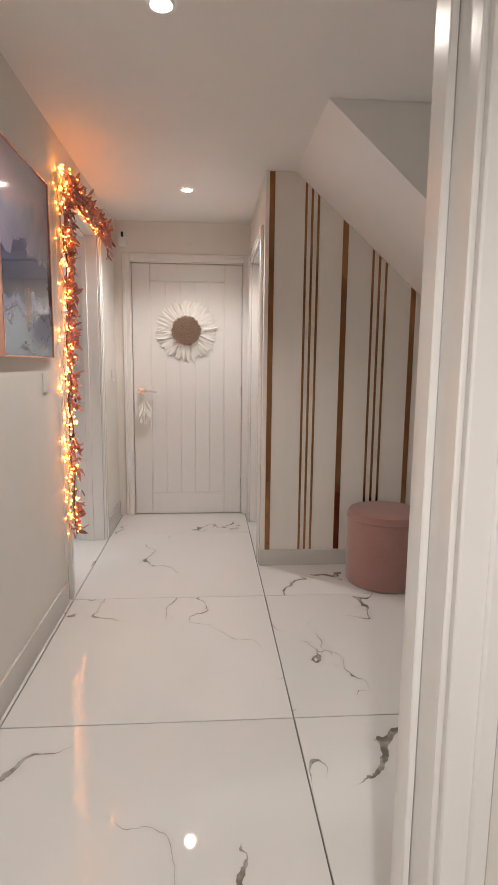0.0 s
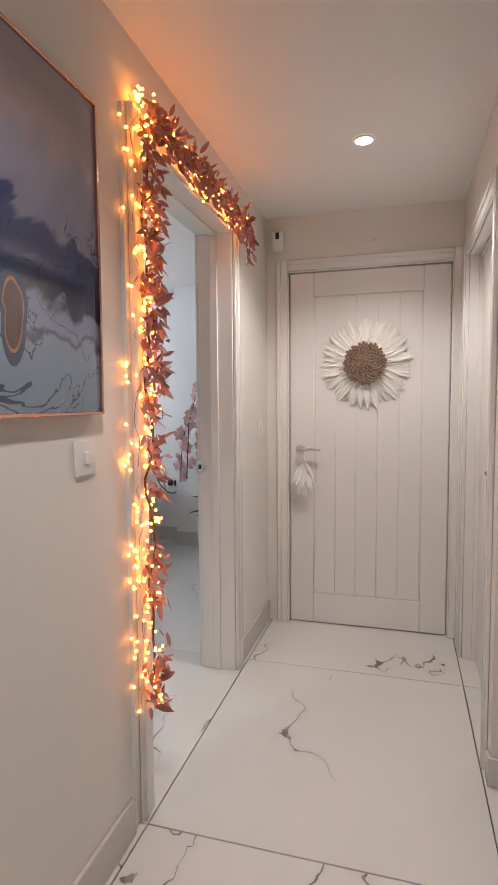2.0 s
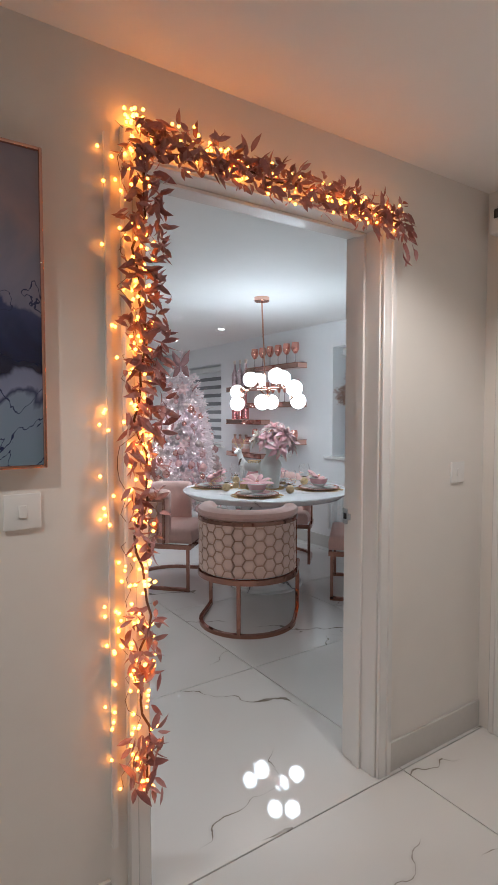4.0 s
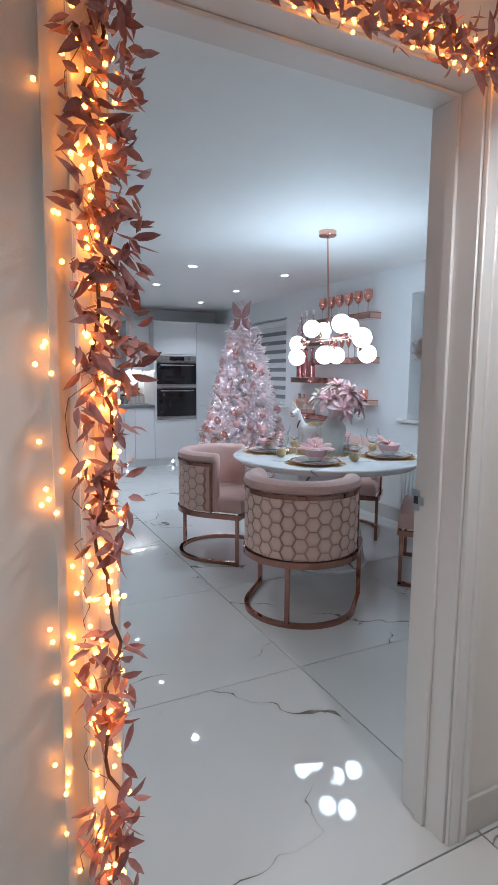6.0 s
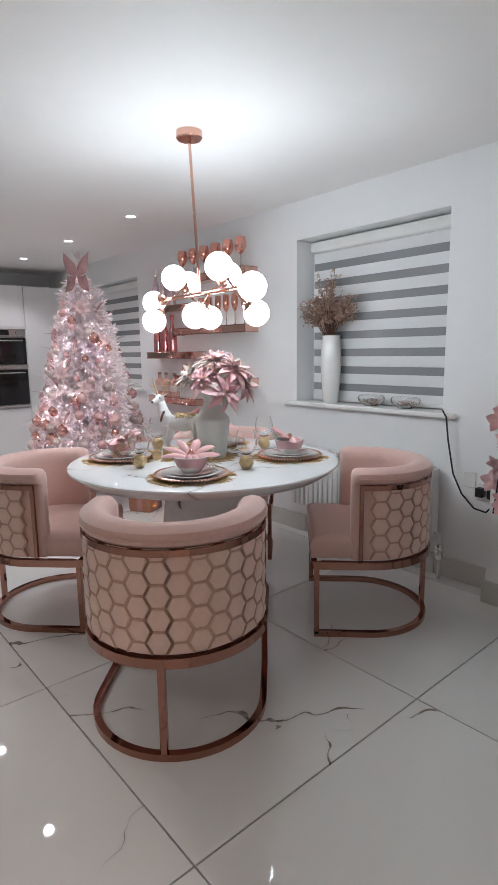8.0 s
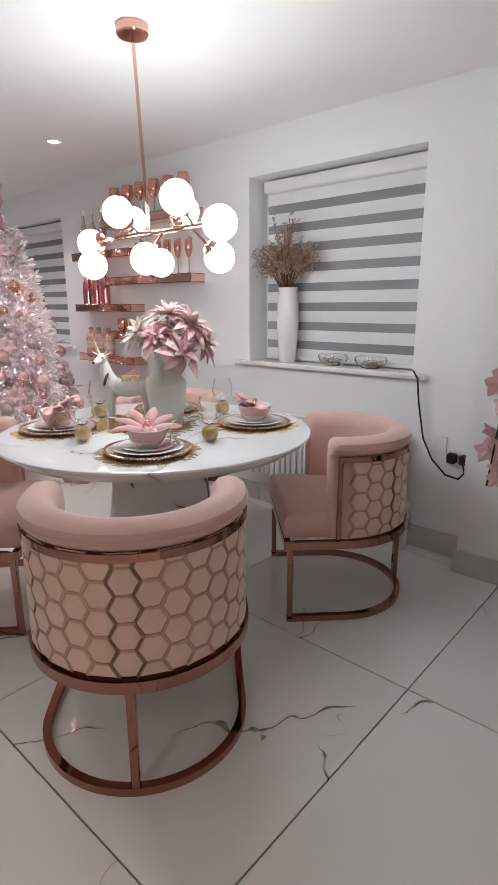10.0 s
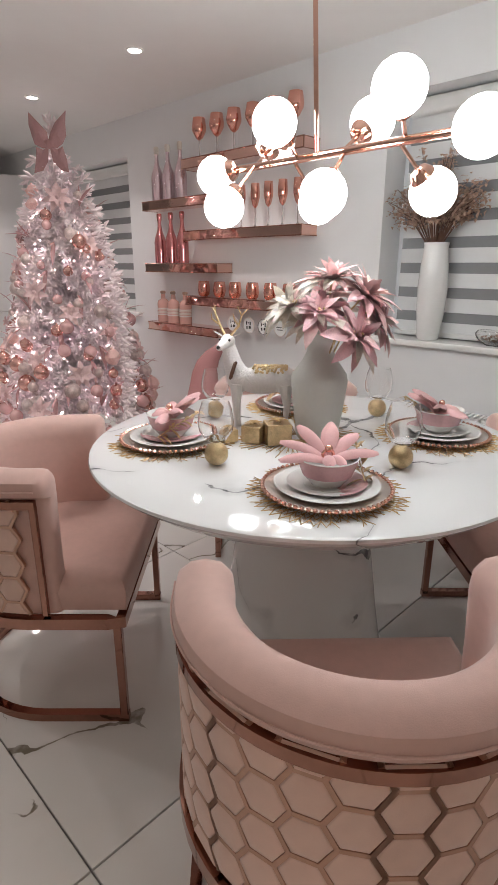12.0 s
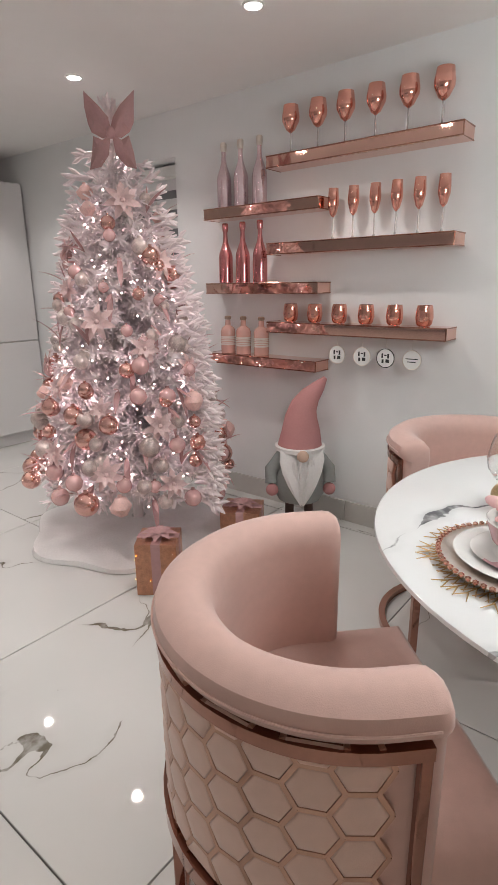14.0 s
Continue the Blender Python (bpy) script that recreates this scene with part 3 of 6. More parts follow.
def window(name, x0, x1):
    z0, z1 = WZ
    top = thing(name, "white framed window at night behind a striped day and night blind", "window")
    tagged(top, kind="structure")
    yf = WY + 0.17
    bm = bmesh.new()
    f = 0.055
    for b in ((x0, z0, x0 + f, z1), (x1 - f, z0, x1, z1), (x0 + f, z0, x1 - f, z0 + f), (x0 + f, z1 - f, x1 - f, z1), ((x0 + x1) / 2 - 0.04, z0 + f, (x0 + x1) / 2 + 0.04, z1 - f)):
        box(bm, b[0], yf, b[1], b[2], yf + 0.07, b[3], 0.006)
    part("window_frame", bm, M_UPVC, top)
    for a, b in ((x0 + f, (x0 + x1) / 2 - 0.04), ((x0 + x1) / 2 + 0.04, x1 - f)):
        bm = bmesh.new()
        box(bm, a, yf + 0.03, z0 + f, b, yf + 0.05, z1 - f)
        pane = part("pane", bm, M_PANE, top, smooth=False)
        pane.visible_shadow = False
    bm = bmesh.new()
    box(bm, x0 - 0.10, WY - 0.035, z0 - 0.028, x1 + 0.085, WY + 0.17, z0 + 0.002, 0.008, 3)
    part("window_sill", bm, M_GLOSS, top, "white window board")
    blind = thing("roller_blind", "white and sheer grey striped day and night blind, let down", "blind", group="window blinds")
    yb = WY + 0.135
    c = 0.035
    bm = bmesh.new()
    box(bm, x0 + c, yb - 0.045, z1 - 0.085, x1 - c, yb + 0.03, z1 - 0.012, 0.02, 4)
    part("cassette", bm, M_PLASTIC, blind, "white blind cassette")
    pitch = 0.1165
    z = z1 - 0.085
    k = 0
    while z > z0 + 0.04:
        h = 0.067 if k % 2 == 0 else pitch - 0.067
        lo = max(z - h, z0 + 0.03)
        bm = bmesh.new()
        if k % 2 == 0:
            box(bm, x0 + c + 0.01, yb - 0.0015, lo, x1 - c - 0.01, yb + 0.0015, z)
            part("band", bm, M_BLIND, blind, smooth=False)
        else:
            box(bm, x0 + c + 0.01, yb - 0.0005, lo, x1 - c - 0.01, yb + 0.0005, z)
            part("sheer_band", bm, M_SHEER, blind, "dark sheer band", smooth=False)
        z = lo
        k += 1
    bm = bmesh.new()
    box(bm, x0 + c + 0.008, yb - 0.010, z0 + 0.008, x1 - c - 0.008, yb + 0.008, z0 + 0.03, 0.004, 2)
    part("bottom_rail", bm, M_PLASTIC, blind)
    if name == "window_1":
        bm = bmesh.new()
        tube(bm, [(x1 - 0.03, WY + 0.08, z1 - 0.06), (x1 - 0.03, WY + 0.08, z0 + 0.25)], 0.0025, 6)
        part("cord", bm, M_PLASTIC, blind)
    return top


window("window_1", *W1)
window("window_2", *W2)

# ---- dining table ----
TC, TR_, TZ = (-2.218, 4.87), 0.664, 0.772
table = thing("dining_table", "round white marble dining table with dark veins on a drum pedestal", "table", pose(*TC, 0))
bm = bmesh.new()
lathe(bm, [(0, TZ - 0.055), (TR_ - 0.09, TZ - 0.055), (TR_ - 0.05, TZ - 0.05), (TR_ - 0.008, TZ - 0.018), (TR_, TZ - 0.010), (TR_ - 0.002, TZ - 0.003), (TR_ - 0.010, TZ), (0, TZ)], 96)
part("tabletop", bm, M_TABLE, table)
bm = bmesh.new()
lathe(bm, [(0.30, 0.0), (0.30, 0.012), (0.285, 0.02), (0.255, 0.20), (0.225, 0.42), (0.205, 0.60), (0.21, TZ - 0.056)], 64)
part("pedestal", bm, M_TABLE, table)


# ---- dining chairs ----
R0, STRAIGHT = 0.31, 0.25
ARM = math.pi / 2 * R0 + 0.085


def around(s, off):
    """A point on the chair's U, s metres from the middle of the back."""
    r = R0 + off
    q = math.pi / 2 * R0
    if abs(s) <= q:
        f = s / R0
        return Vector((r * math.sin(f), -r * math.cos(f), 0))
    return Vector((math.copysign(r, s), abs(s) - q, 0))


def u_path(reach, off, z, n=28):
    return [around(-reach + 2 * reach * k / n, off) + Vector((0, 0, z)) for k in range(n + 1)]


def hexagon_cells():
    w = 0.085
    h = 0.0765
    z0, z1 = 0.372, 0.372 + 4.5 * h
    for i in range(-7, 8):
        for j in range(-1, 6):
            zc = z0 + h / 2 + j * h - (h / 2 if i % 2 else 0)
            if zc < z0 - 0.001 or zc > z1 + 0.001:
                continue
            yield i * 0.75 * w, zc, w, h, z0, z1


def dining_chair():
    ch = thing("dining_chair", "blush velvet barrel chair with rose gold honeycomb lattice and frame", "chair", group="chairs round the table")
    full = math.pi / 2 * R0 + STRAIGHT
    bm = bmesh.new()
    tube(bm, u_path(full, 0, 0.0125, 40), 0, flat=(0.025, 0.025))
    part("base_rail", bm, M_ROSEDARK, ch)
    bm = bmesh.new()
    pts = u_path(full, 0.008, 0.346, 40)
    tube(bm, pts, 0, closed=True, flat=(0.026, 0.034))
    part("seat_rail", bm, M_ROSEDARK, ch)
    for x, y in ((-R0, STRAIGHT - 0.0125), (R0, STRAIGHT - 0.0125), (0, -R0)):
        bm = bmesh.new()
        box(bm, x - 0.0125, y - 0.0115, 0.012, x + 0.0125, y + 0.0115, 0.34, 0.002)
        part("leg", bm, M_ROSEDARK, ch)
    # seat cushion
    bm = bmesh.new()
    inner = [around(-full + 2 * full * k / 40, -0.012) for k in range(41)]
    inner[0].y = inner[-1].y = STRAIGHT + 0.012
    rings = []
    for z, grow in ((0.367, -0.012), (0.372, 0.0), (0.43, 0.004), (0.452, -0.006), (0.466, -0.03), (0.473, -0.09)):
        ring = []
        for p in inner:
            c = Vector((0, 0.02, 0))
            d = (p - c)
            ring.append(c + d * (1 + grow / d.length) + Vector((0, 0, z)))
        rings.append(ring)
    sweep(bm, rings, rings)
    part("seat_cushion", bm, M_VELVET, ch)
    # padded shell with a rolled rim
    prof = [(-0.002, 0.367), (-0.002, 0.718), (0.012, 0.724), (0.019, 0.742), (0.014, 0.764), (-0.008, 0.780), (-0.036, 0.785), (-0.066, 0.778), (-0.086, 0.756), (-0.090, 0.72), (-0.083, 0.60), (-0.080, 0.45), (-0.078, 0.367)]
    rings = []
    n = 44
    ends = [(0.0, 0.45), (0.006, 0.78), (0.018, 0.95), (0.034, 1.0)]
    steps = [(-ARM + e, g) for e, g in ends] + [(-ARM + 0.034 + (2 * ARM - 0.068) * k / n, 1.0) for k in range(1, n)] + [(ARM - e, g) for e, g in ends[::-1]]
    for s, g in steps:
        ring = []
        for o, z in prof:
            oo, zz = -0.036 + (o + 0.036) * g, z if z < 0.70 else 0.70 + (z - 0.70) * (0.4 + 0.6 * g)
            ring.append(around(s, oo) + Vector((0, 0, zz)))
        rings.append(ring)
    bm = bmesh.new()
    sweep(bm, rings, rings)
    bmesh.ops.recalc_face_normals(bm, faces=bm.faces)
    shell = part("backrest", bm, M_VELVET, ch)
    bm = bmesh.new()
    tube(bm, u_path(ARM - 0.03, 0.0205, 0.742, 44), 0.0022, 5)
    part("piping", bm, M_VELVET, shell)
    bm = bmesh.new()
    tube(bm, u_path(ARM - 0.034, 0.008, 0.703, 44), 0, flat=(0.018, 0.022))
    part("rim_rail", bm, M_ROSEDARK, ch)
    for sgn in (-1, 1):
        bm = bmesh.new()
        a = around(sgn * (ARM - 0.042), 0.006)
        box(bm, a.x - 0.008, a.y - 0.009, 0.367, a.x + 0.008, a.y + 0.009, 0.70, 0.002)
        part("side_rail", bm, M_ROSEDARK, ch)
    # honeycomb
    edges = set()
    bm = bmesh.new()
    for s, zc, w, h, z0, z1 in hexagon_cells():
        ring = [(s - w / 2, zc), (s - w / 4, zc + h / 2), (s + w / 4, zc + h / 2), (s + w / 2, zc), (s + w / 4, zc - h / 2), (s - w / 4, zc - h / 2)]
        for k in range(6):
            pa, pb = ring[k], ring[(k + 1) % 6]
            if max(pa[1], pb[1]) > z1 + 0.002 or min(pa[1], pb[1]) < z0 - 0.002 or abs(pa[0]) > ARM - 0.03 or abs(pb[0]) > ARM - 0.03:
                continue
            if min(pa[1], pb[1]) > 0.70 or max(pa[1], pb[1]) < 0.376:
                continue
            key = tuple(sorted(((round(pa[0], 3), round(pa[1], 3)), (round(pb[0], 3), round(pb[1], 3)))))
            if key in edges:
                continue
            edges.add(key)
            pts = [around(p[0], 0.007) + Vector((0, 0, p[1])) for p in (pa, pb)]
            nrm = around((pa[0] + pb[0]) / 2, 1.0) - around((pa[0] + pb[0]) / 2, 0)
            tube(bm, pts, 0, up=nrm, flat=(0.008, 0.0105))
    part("lattice", bm, M_LATTICE, ch, "rose gold honeycomb lattice", smooth=False)
    w = 0.085
    h = 0.0765
    protos = {}
    for s, zc, _, _, z0, z1 in hexagon_cells():
        cut = "top" if zc + h / 2 > z1 + 0.002 else "bottom" if zc - h / 2 < z0 - 0.002 else "whole"
        m = Matrix.Translation(around(s, 0.0045) + Vector((0, 0, zc))) @ Matrix.Rotation(s / R0 if abs(s) < math.pi / 2 * R0 else math.copysign(math.pi / 2, s), 4, "Z")
        if cut not in protos:
            bm = bmesh.new()
            ring = [(-w / 2, 0), (-w / 4, h / 2), (w / 4, h / 2), (w / 2, 0), (w / 4, -h / 2), (-w / 4, -h / 2)]
            if cut == "top":
                ring = [(-w / 2, 0), (w / 2, 0), (w / 4, -h / 2), (-w / 4, -h / 2)]
            if cut == "bottom":
                ring = [(-w / 2, 0), (-w / 4, h / 2), (w / 4, h / 2), (w / 2, 0)]
            cx = sum(p[0] for p in ring) / len(ring)
            cz = sum(p[1] for p in ring) / len(ring)
            loops = [[bm.verts.new((cx + (x - cx) * g, -y, cz + (z - cz) * g)) for x, z in ring] for g, y in ((0.93, 0.0), (0.89, 0.0055), (0.82, 0.0075), (0.4, 0.0085))]
            for a, b in zip(loops, loops[1:]):
                for k in range(len(ring)):
                    bm.faces.new((a[k], a[(k + 1) % len(ring)], b[(k + 1) % len(ring)], b[k]))
            bm.faces.new(loops[-1])
            bmesh.ops.recalc_face_normals(bm, faces=bm.faces)
            protos[cut] = part("pad", bm, M_PAD, shell)
            protos[cut].matrix_basis = m
        else:
            again(protos[cut], "pad", m, shell)
    return ch


def facing(x, y, hx, hy):
    return Matrix.Translation((x, y, 0)) @ Matrix.Rotation(math.atan2(hy, hx) - math.pi / 2, 4, "Z")


chair = dining_chair()
chair.matrix_basis = facing(-1.632, 4.303, -0.72, 0.69)
for x, y, hx, hy in ((-1.66, 5.42, -0.707, -0.707), (-2.755, 4.293, 0.707, 0.707), (-2.83, 5.47, 0.70, -0.71)):
    copy_thing(chair, facing(x, y, hx, hy))


# ---- chandelier ----
chand = thing("chandelier", "rose gold bar chandelier with ten lit opal globes", "chandelier", pose(-2.235, 4.842, 0))
bm = bmesh.new()
lathe(bm, [(0, CEIL - 0.035), (0.055, CEIL - 0.035), (0.06, CEIL - 0.03), (0.06, CEIL - 0.001), (0, CEIL - 0.001)], 32)
part("ceiling_rose", bm, M_ROSE, chand)
bm = bmesh.new()
tube(bm, [(0, 0, CEIL - 0.03), (0.03, 0.014, 1.575)], 0.0065, 10, up=(1, 0, 0))
part("rod", bm, M_ROSE, chand)
bm = bmesh.new()
tube(bm, [(-0.315, 0.016, 1.572), (0.42, -0.004, 1.572)], 0.0105, 10)
part("crossbar", bm, M_ROSE, chand)
GLOBES = [(-0.05, -0.105, 1.645), (-0.245, 0.115, 1.655), (-0.36, -0.03, 1.558), (-0.25, -0.10, 1.458), (0.125, -0.115, 1.462), (-0.075, 0.12, 1.47), (0.325, -0.13, 1.65), (0.115, 0.095, 1.655), (0.50, -0.10, 1.555), (0.305, 0.095, 1.47)]
for gx, gy, gz in GLOBES:
    c = Vector((gx + 0.02, gy + 0.016, gz))
    root = Vector((max(-0.31, min(0.41, gx * 0.86 + 0.02)), 0.006, 1.572))
    d = (c - root).normalized()
    arm = bmesh.new()
    tube(arm, [root, c - d * 0.055], 0.005, 8)
    arm_ob = part("arm", arm, M_ROSE, chand)
    bm = bmesh.new()
    side = d.orthogonal().normalized()
    pts = [c - d * q for q in (0.072, 0.069, 0.055, 0.043)]
    tube(bm, pts, [0.008, 0.022, 0.031, 0.0345], 16)
    part("cup", bm, M_ROSE, arm_ob)
    bm = bmesh.new()
    ball(bm, c, 0.0585, 3)
    part("globe", bm, M_GLOBE, chand, "lit opal glass globe")


# ---- pouf, picture and hall fittings ----
pouf = thing("pouf", "round dusky pink velvet pouf with vertical ribs", "pouf", pose(1.685, 3.03, 0))
bm = bmesh.new()
lathe(bm, [(0, 0.004), (0.205, 0.004), (0.212, 0.012), (0.214, 0.20), (0.214, 0.375)], 72)
for v in bm.verts:
    a = math.atan2(v.co.y, v.co.x)
    if v.co.xy.length > 0.2:
        k = 1 + 0.004 * math.sin(a * 36)
        v.co.x *= k
        v.co.y *= k
part("body", bm, M_POUF, pouf)
bm = bmesh.new()
lathe(bm, [(0.214, 0.372), (0.219, 0.378), (0.214, 0.385), (0.214, 0.40), (0.205, 0.413), (0.17, 0.421), (0, 0.425)], 56)
part("lid", bm, M_POUF, pouf)
copy_thing(pouf, pose(2.22, 3.03, 0, 0, 0, 40))


def art():
    """Poured ink: flat washes bounded by wandering dark edges, thin veins and one rust drop."""
    m = bpy.data.materials.new("alcohol_ink_print")
    m.use_nodes = True
    nt = m.node_tree
    bsdf = nt.nodes["Principled BSDF"]
    bsdf.inputs["Roughness"].default_value = 0.08
    co = nt.nodes.new("ShaderNodeTexCoord")
    sep = nt.nodes.new("ShaderNodeSeparateXYZ")
    nt.links.new(co.outputs["Object"], sep.inputs[0])

    def calc(op, p, q, r=None):
        n = nt.nodes.new("ShaderNodeMath")
        n.operation = op
        for slot, v in enumerate((p, q, r)):
            if isinstance(v, (int, float)):
                n.inputs[slot].default_value = v
            elif v is not None:
                nt.links.new(v, n.inputs[slot])
        return n.outputs[0]

    def wash(s, detail, distortion):
        n = nt.nodes.new("ShaderNodeTexNoise")
        n.inputs["Scale"].default_value, n.inputs["Detail"].default_value, n.inputs["Distortion"].default_value = s, detail, distortion
        nt.links.new(co.outputs["Object"], n.inputs["Vector"])
        return n.outputs["Fac"]

    def over(fac, below, colour):
        n = nt.nodes.new("ShaderNodeMix")
        n.data_type = "RGBA"
        nt.links.new(fac, n.inputs[0])
        nt.links.new(below, n.inputs[6])
        n.inputs[7].default_value = (*colour, 1)
        return n.outputs[2]

    height = calc("MULTIPLY_ADD", wash(3.2, 4, 1.6), 0.30, calc("SUBTRACT", sep.outputs["Z"], 0.15))
    ramp = nt.nodes.new("ShaderNodeValToRGB")
    stops = [(0.0, (0.17, 0.25, 0.32)), (0.15, (0.19, 0.24, 0.33)), (0.165, (0.03, 0.04, 0.09)), (0.18, (0.20, 0.22, 0.33)), (0.225, (0.17, 0.19, 0.29)), (0.24, (0.008, 0.01, 0.03)), (0.31, (0.012, 0.022, 0.075)), (0.40, (0.04, 0.055, 0.13)), (0.415, (0.17, 0.17, 0.25)), (0.52, (0.25, 0.23, 0.30)), (0.60, (0.38, 0.27, 0.30)), (0.70, (0.29, 0.24, 0.29)), (0.9, (0.36, 0.29, 0.33))]
    ramp.color_ramp.elements[0].position = stops[0][0]
    ramp.color_ramp.elements[1].position = stops[-1][0]
    for p, c in stops[1:-1]:
        ramp.color_ramp.elements.new(p)
    for e, (p, c) in zip(ramp.color_ramp.elements, stops):
        e.position, e.color = p, (*c, 1)
    nt.links.new(height, ramp.inputs[0])
    vein = calc("LESS_THAN", calc("ABSOLUTE", calc("SUBTRACT", wash(2.6, 4, 2.4), 0.5), None), 0.006)
    vein = calc("MULTIPLY", vein, calc("LESS_THAN", sep.outputs["Z"], 0.45))
    colour = over(vein, ramp.outputs[0], (0.025, 0.035, 0.09))
    wander = calc("MULTIPLY_ADD", wash(7, 2, 0.5), 0.05, sep.outputs["Y"])
    dy = calc("DIVIDE", calc("ADD", wander, -0.012), 0.042)
    dz = calc("DIVIDE", calc("SUBTRACT", sep.outputs["Z"], 0.20), 0.10)
    round_ = calc("ADD", calc("MULTIPLY", dy, dy), calc("MULTIPLY", dz, dz))
    colour = over(calc("LESS_THAN", round_, 1.0), colour, (0.02, 0.04, 0.09))
    colour = over(calc("LESS_THAN", round_, 0.55), colour, (0.34, 0.13, 0.05))
    colour = over(calc("LESS_THAN", round_, 0.44), colour, (0.07, 0.022, 0.015))
    nt.links.new(colour, bsdf.inputs["Base Color"])
    bsdf.inputs["Coat Weight"].default_value = 0.6
    bsdf.inputs["Coat Roughness"].default_value = 0.02
    return m


PY0, PY1, PZ0, PZ1 = 2.04, 2.645, 1.24, 1.99
picture = thing("framed_picture", "abstract pink and blue ink picture in a thin rose gold frame", "picture", pose(HX, (PY0 + PY1) / 2, PZ0))
hw, hh = (PY1 - PY0) / 2, PZ1 - PZ0
bm = bmesh.new()
box(bm, 0.004, -hw + 0.006, 0.006, 0.022, hw - 0.006, hh - 0.006)
part("print", bm, art(), picture, "glossy abstract ink print", smooth=False)
for b in ((-hw, 0, -hw + 0.008, hh), (hw - 0.008, 0, hw, hh), (-hw + 0.008, 0, hw - 0.008, 0.008), (-hw + 0.008, hh - 0.008, hw - 0.008, hh)):
    bm = bmesh.new()
    box(bm, 0.001, b[0], b[1], 0.03, b[2], b[3], 0.0015)
    part("frame_rail", bm, M_ROSE, picture)


def light_switch(m, gangs=1, label="white square light switch"):
    top = thing("light_switch", label, "switch", m)
    w = 0.043 if gangs == 1 else 0.073
    bm = bmesh.new()
    box(bm, 0.0005, -w, -0.043, 0.009, w, 0.043, 0.004, 2)
    part("plate", bm, M_PLASTIC, top)
    for k in range(gangs):
        y = (k - (gangs - 1) / 2) * 0.05
        bm = bmesh.new()
        box(bm, 0.008, y - 0.010, -0.016, 0.013, y + 0.010, 0.016, 0.002)
        part("rocker", bm, M_PLASTIC, top)
    return top


light_switch(pose(HX, 2.59, 1.135), 1, "white single light switch below the picture")
light_switch(pose(HX, 4.28, 1.13))

sensor = thing("alarm_sensor", "small white alarm motion sensor in the wall corner", "sensor", pose(0.028, 4.435, 2.155))
bm = bmesh.new()
box(bm, -0.03, -0.035, -0.055, 0.03, 0.028, 0.055, 0.014, 3)
part("housing", bm, M_PLASTIC, sensor)
bm = bmesh.new()
box(bm, -0.006, -0.040, 0.005, 0.014, -0.034, 0.042, 0.003)
part("lens", bm, M_BLACK, sensor)
catch = thing("door_contact", "tiny white contact plate above the door", "plate", pose(0.53, 4.464, 2.13))
bm = bmesh.new()
box(bm, -0.022, -0.010, -0.006, 0.022, -0.0005, 0.006, 0.002)
part("plate", bm, M_PLASTIC, catch)

# feather wreath
wreath = thing("feather_wreath", "round white feather wreath with a brown shell centre on the door", "wreath", pose(0.505, 4.476, 1.478))
fm = bmesh.new()
leaf(fm, Matrix(), 0.15, 0.032, 0.12, steps=5)
proto = part("feather", fm, M_FEATHER, wreath)
first = True
for ring, n, r0, ln in ((0, 150, 0.095, 1.0), (1, 120, 0.095, 0.9), (2, 96, 0.09, 0.74), (3, 64, 0.085, 0.5)):
    for k in range(n):
        a = 2 * math.pi * (k + rng.uniform(-0.3, 0.3)) / n
        m = Matrix.Rotation(a, 4, "Y") @ Matrix.Translation((0, -0.02 - 0.007 * ring + rng.uniform(-0.008, 0), r0)) @ Matrix.Rotation(radians(86 - 5 * ring + rng.uniform(-5, 5)), 4, "X") @ Matrix.Rotation(radians(rng.uniform(-14, 14)), 4, "Z") @ Matrix.Rotation(radians(rng.uniform(-16, 16)), 4, "Y") @ Matrix.Scale(ln * rng.uniform(0.85, 1.15), 4)
        if first:
            proto.matrix_basis = m
            first = False
        else:
            again(proto, "feather", m, wreath)
bm = bmesh.new()
for k in range(170):
    a, r = k * 2.39996, 0.112 * math.sqrt((k + 0.5) / 170)
    ball(bm, (r * math.cos(a), -0.055 - 0.012 * (1 - r / 0.1), r * math.sin(a)), 0.0098, 1, squash=(1, 1.1, 1))
tagged(part("seed_mass", bm, M_SEEDHEAD, wreath, "brown shell flower centre"), kind="stuff")

tassel = thing("door_tassel", "white feather tassel hanging from the door handle", "tassel", pose(0.175, 4.43, 0.97))
bm = bmesh.new()
tube(bm, [(0, 0, 0.02), (0.005, 0, -0.05)], 0.003, 6)
for k in range(44):
    a = rng.uniform(-0.5, 0.5)
    leaf(bm, Matrix.Translation((rng.uniform(-0.015, 0.02), rng.uniform(-0.02, 0.01), -0.03 - 0.11 * rng.random())) @ Matrix.Rotation(a, 4, "Y") @ Matrix.Rotation(radians(-90 + rng.uniform(-12, 12)), 4, "X"), rng.uniform(0.07, 0.12), 0.03, 0.1)
part("plume", bm, M_FEATHER, tassel)

# ---- garland round the kitchen doorway ----
garland = thing("leaf_garland", "dusky pink leaf garland with warm fairy lights draped round a doorway", "garland", pose(HX, 0, 0))
down = [(0.034 + 0.008 * math.sin(z * 23), 2.885 + 0.016 * math.sin(z * 17) + 0.008 * math.sin(z * 41), z) for z in np.linspace(0.34, 2.06, 40)]
across = [(0.045 + 0.008 * math.sin(y * 12), y, 2.085 - 0.03 * (y - 2.88) + 0.012 * math.sin(y * 11)) for y in np.linspace(2.9, 3.88, 24)]
for path in (down, across):
    bm = bmesh.new()
    tube(bm, path, 0.0035, 6, up=(1, 0, 0))
    part("vine", bm, M_VINE, garland, "thin brown stem")
protos = []
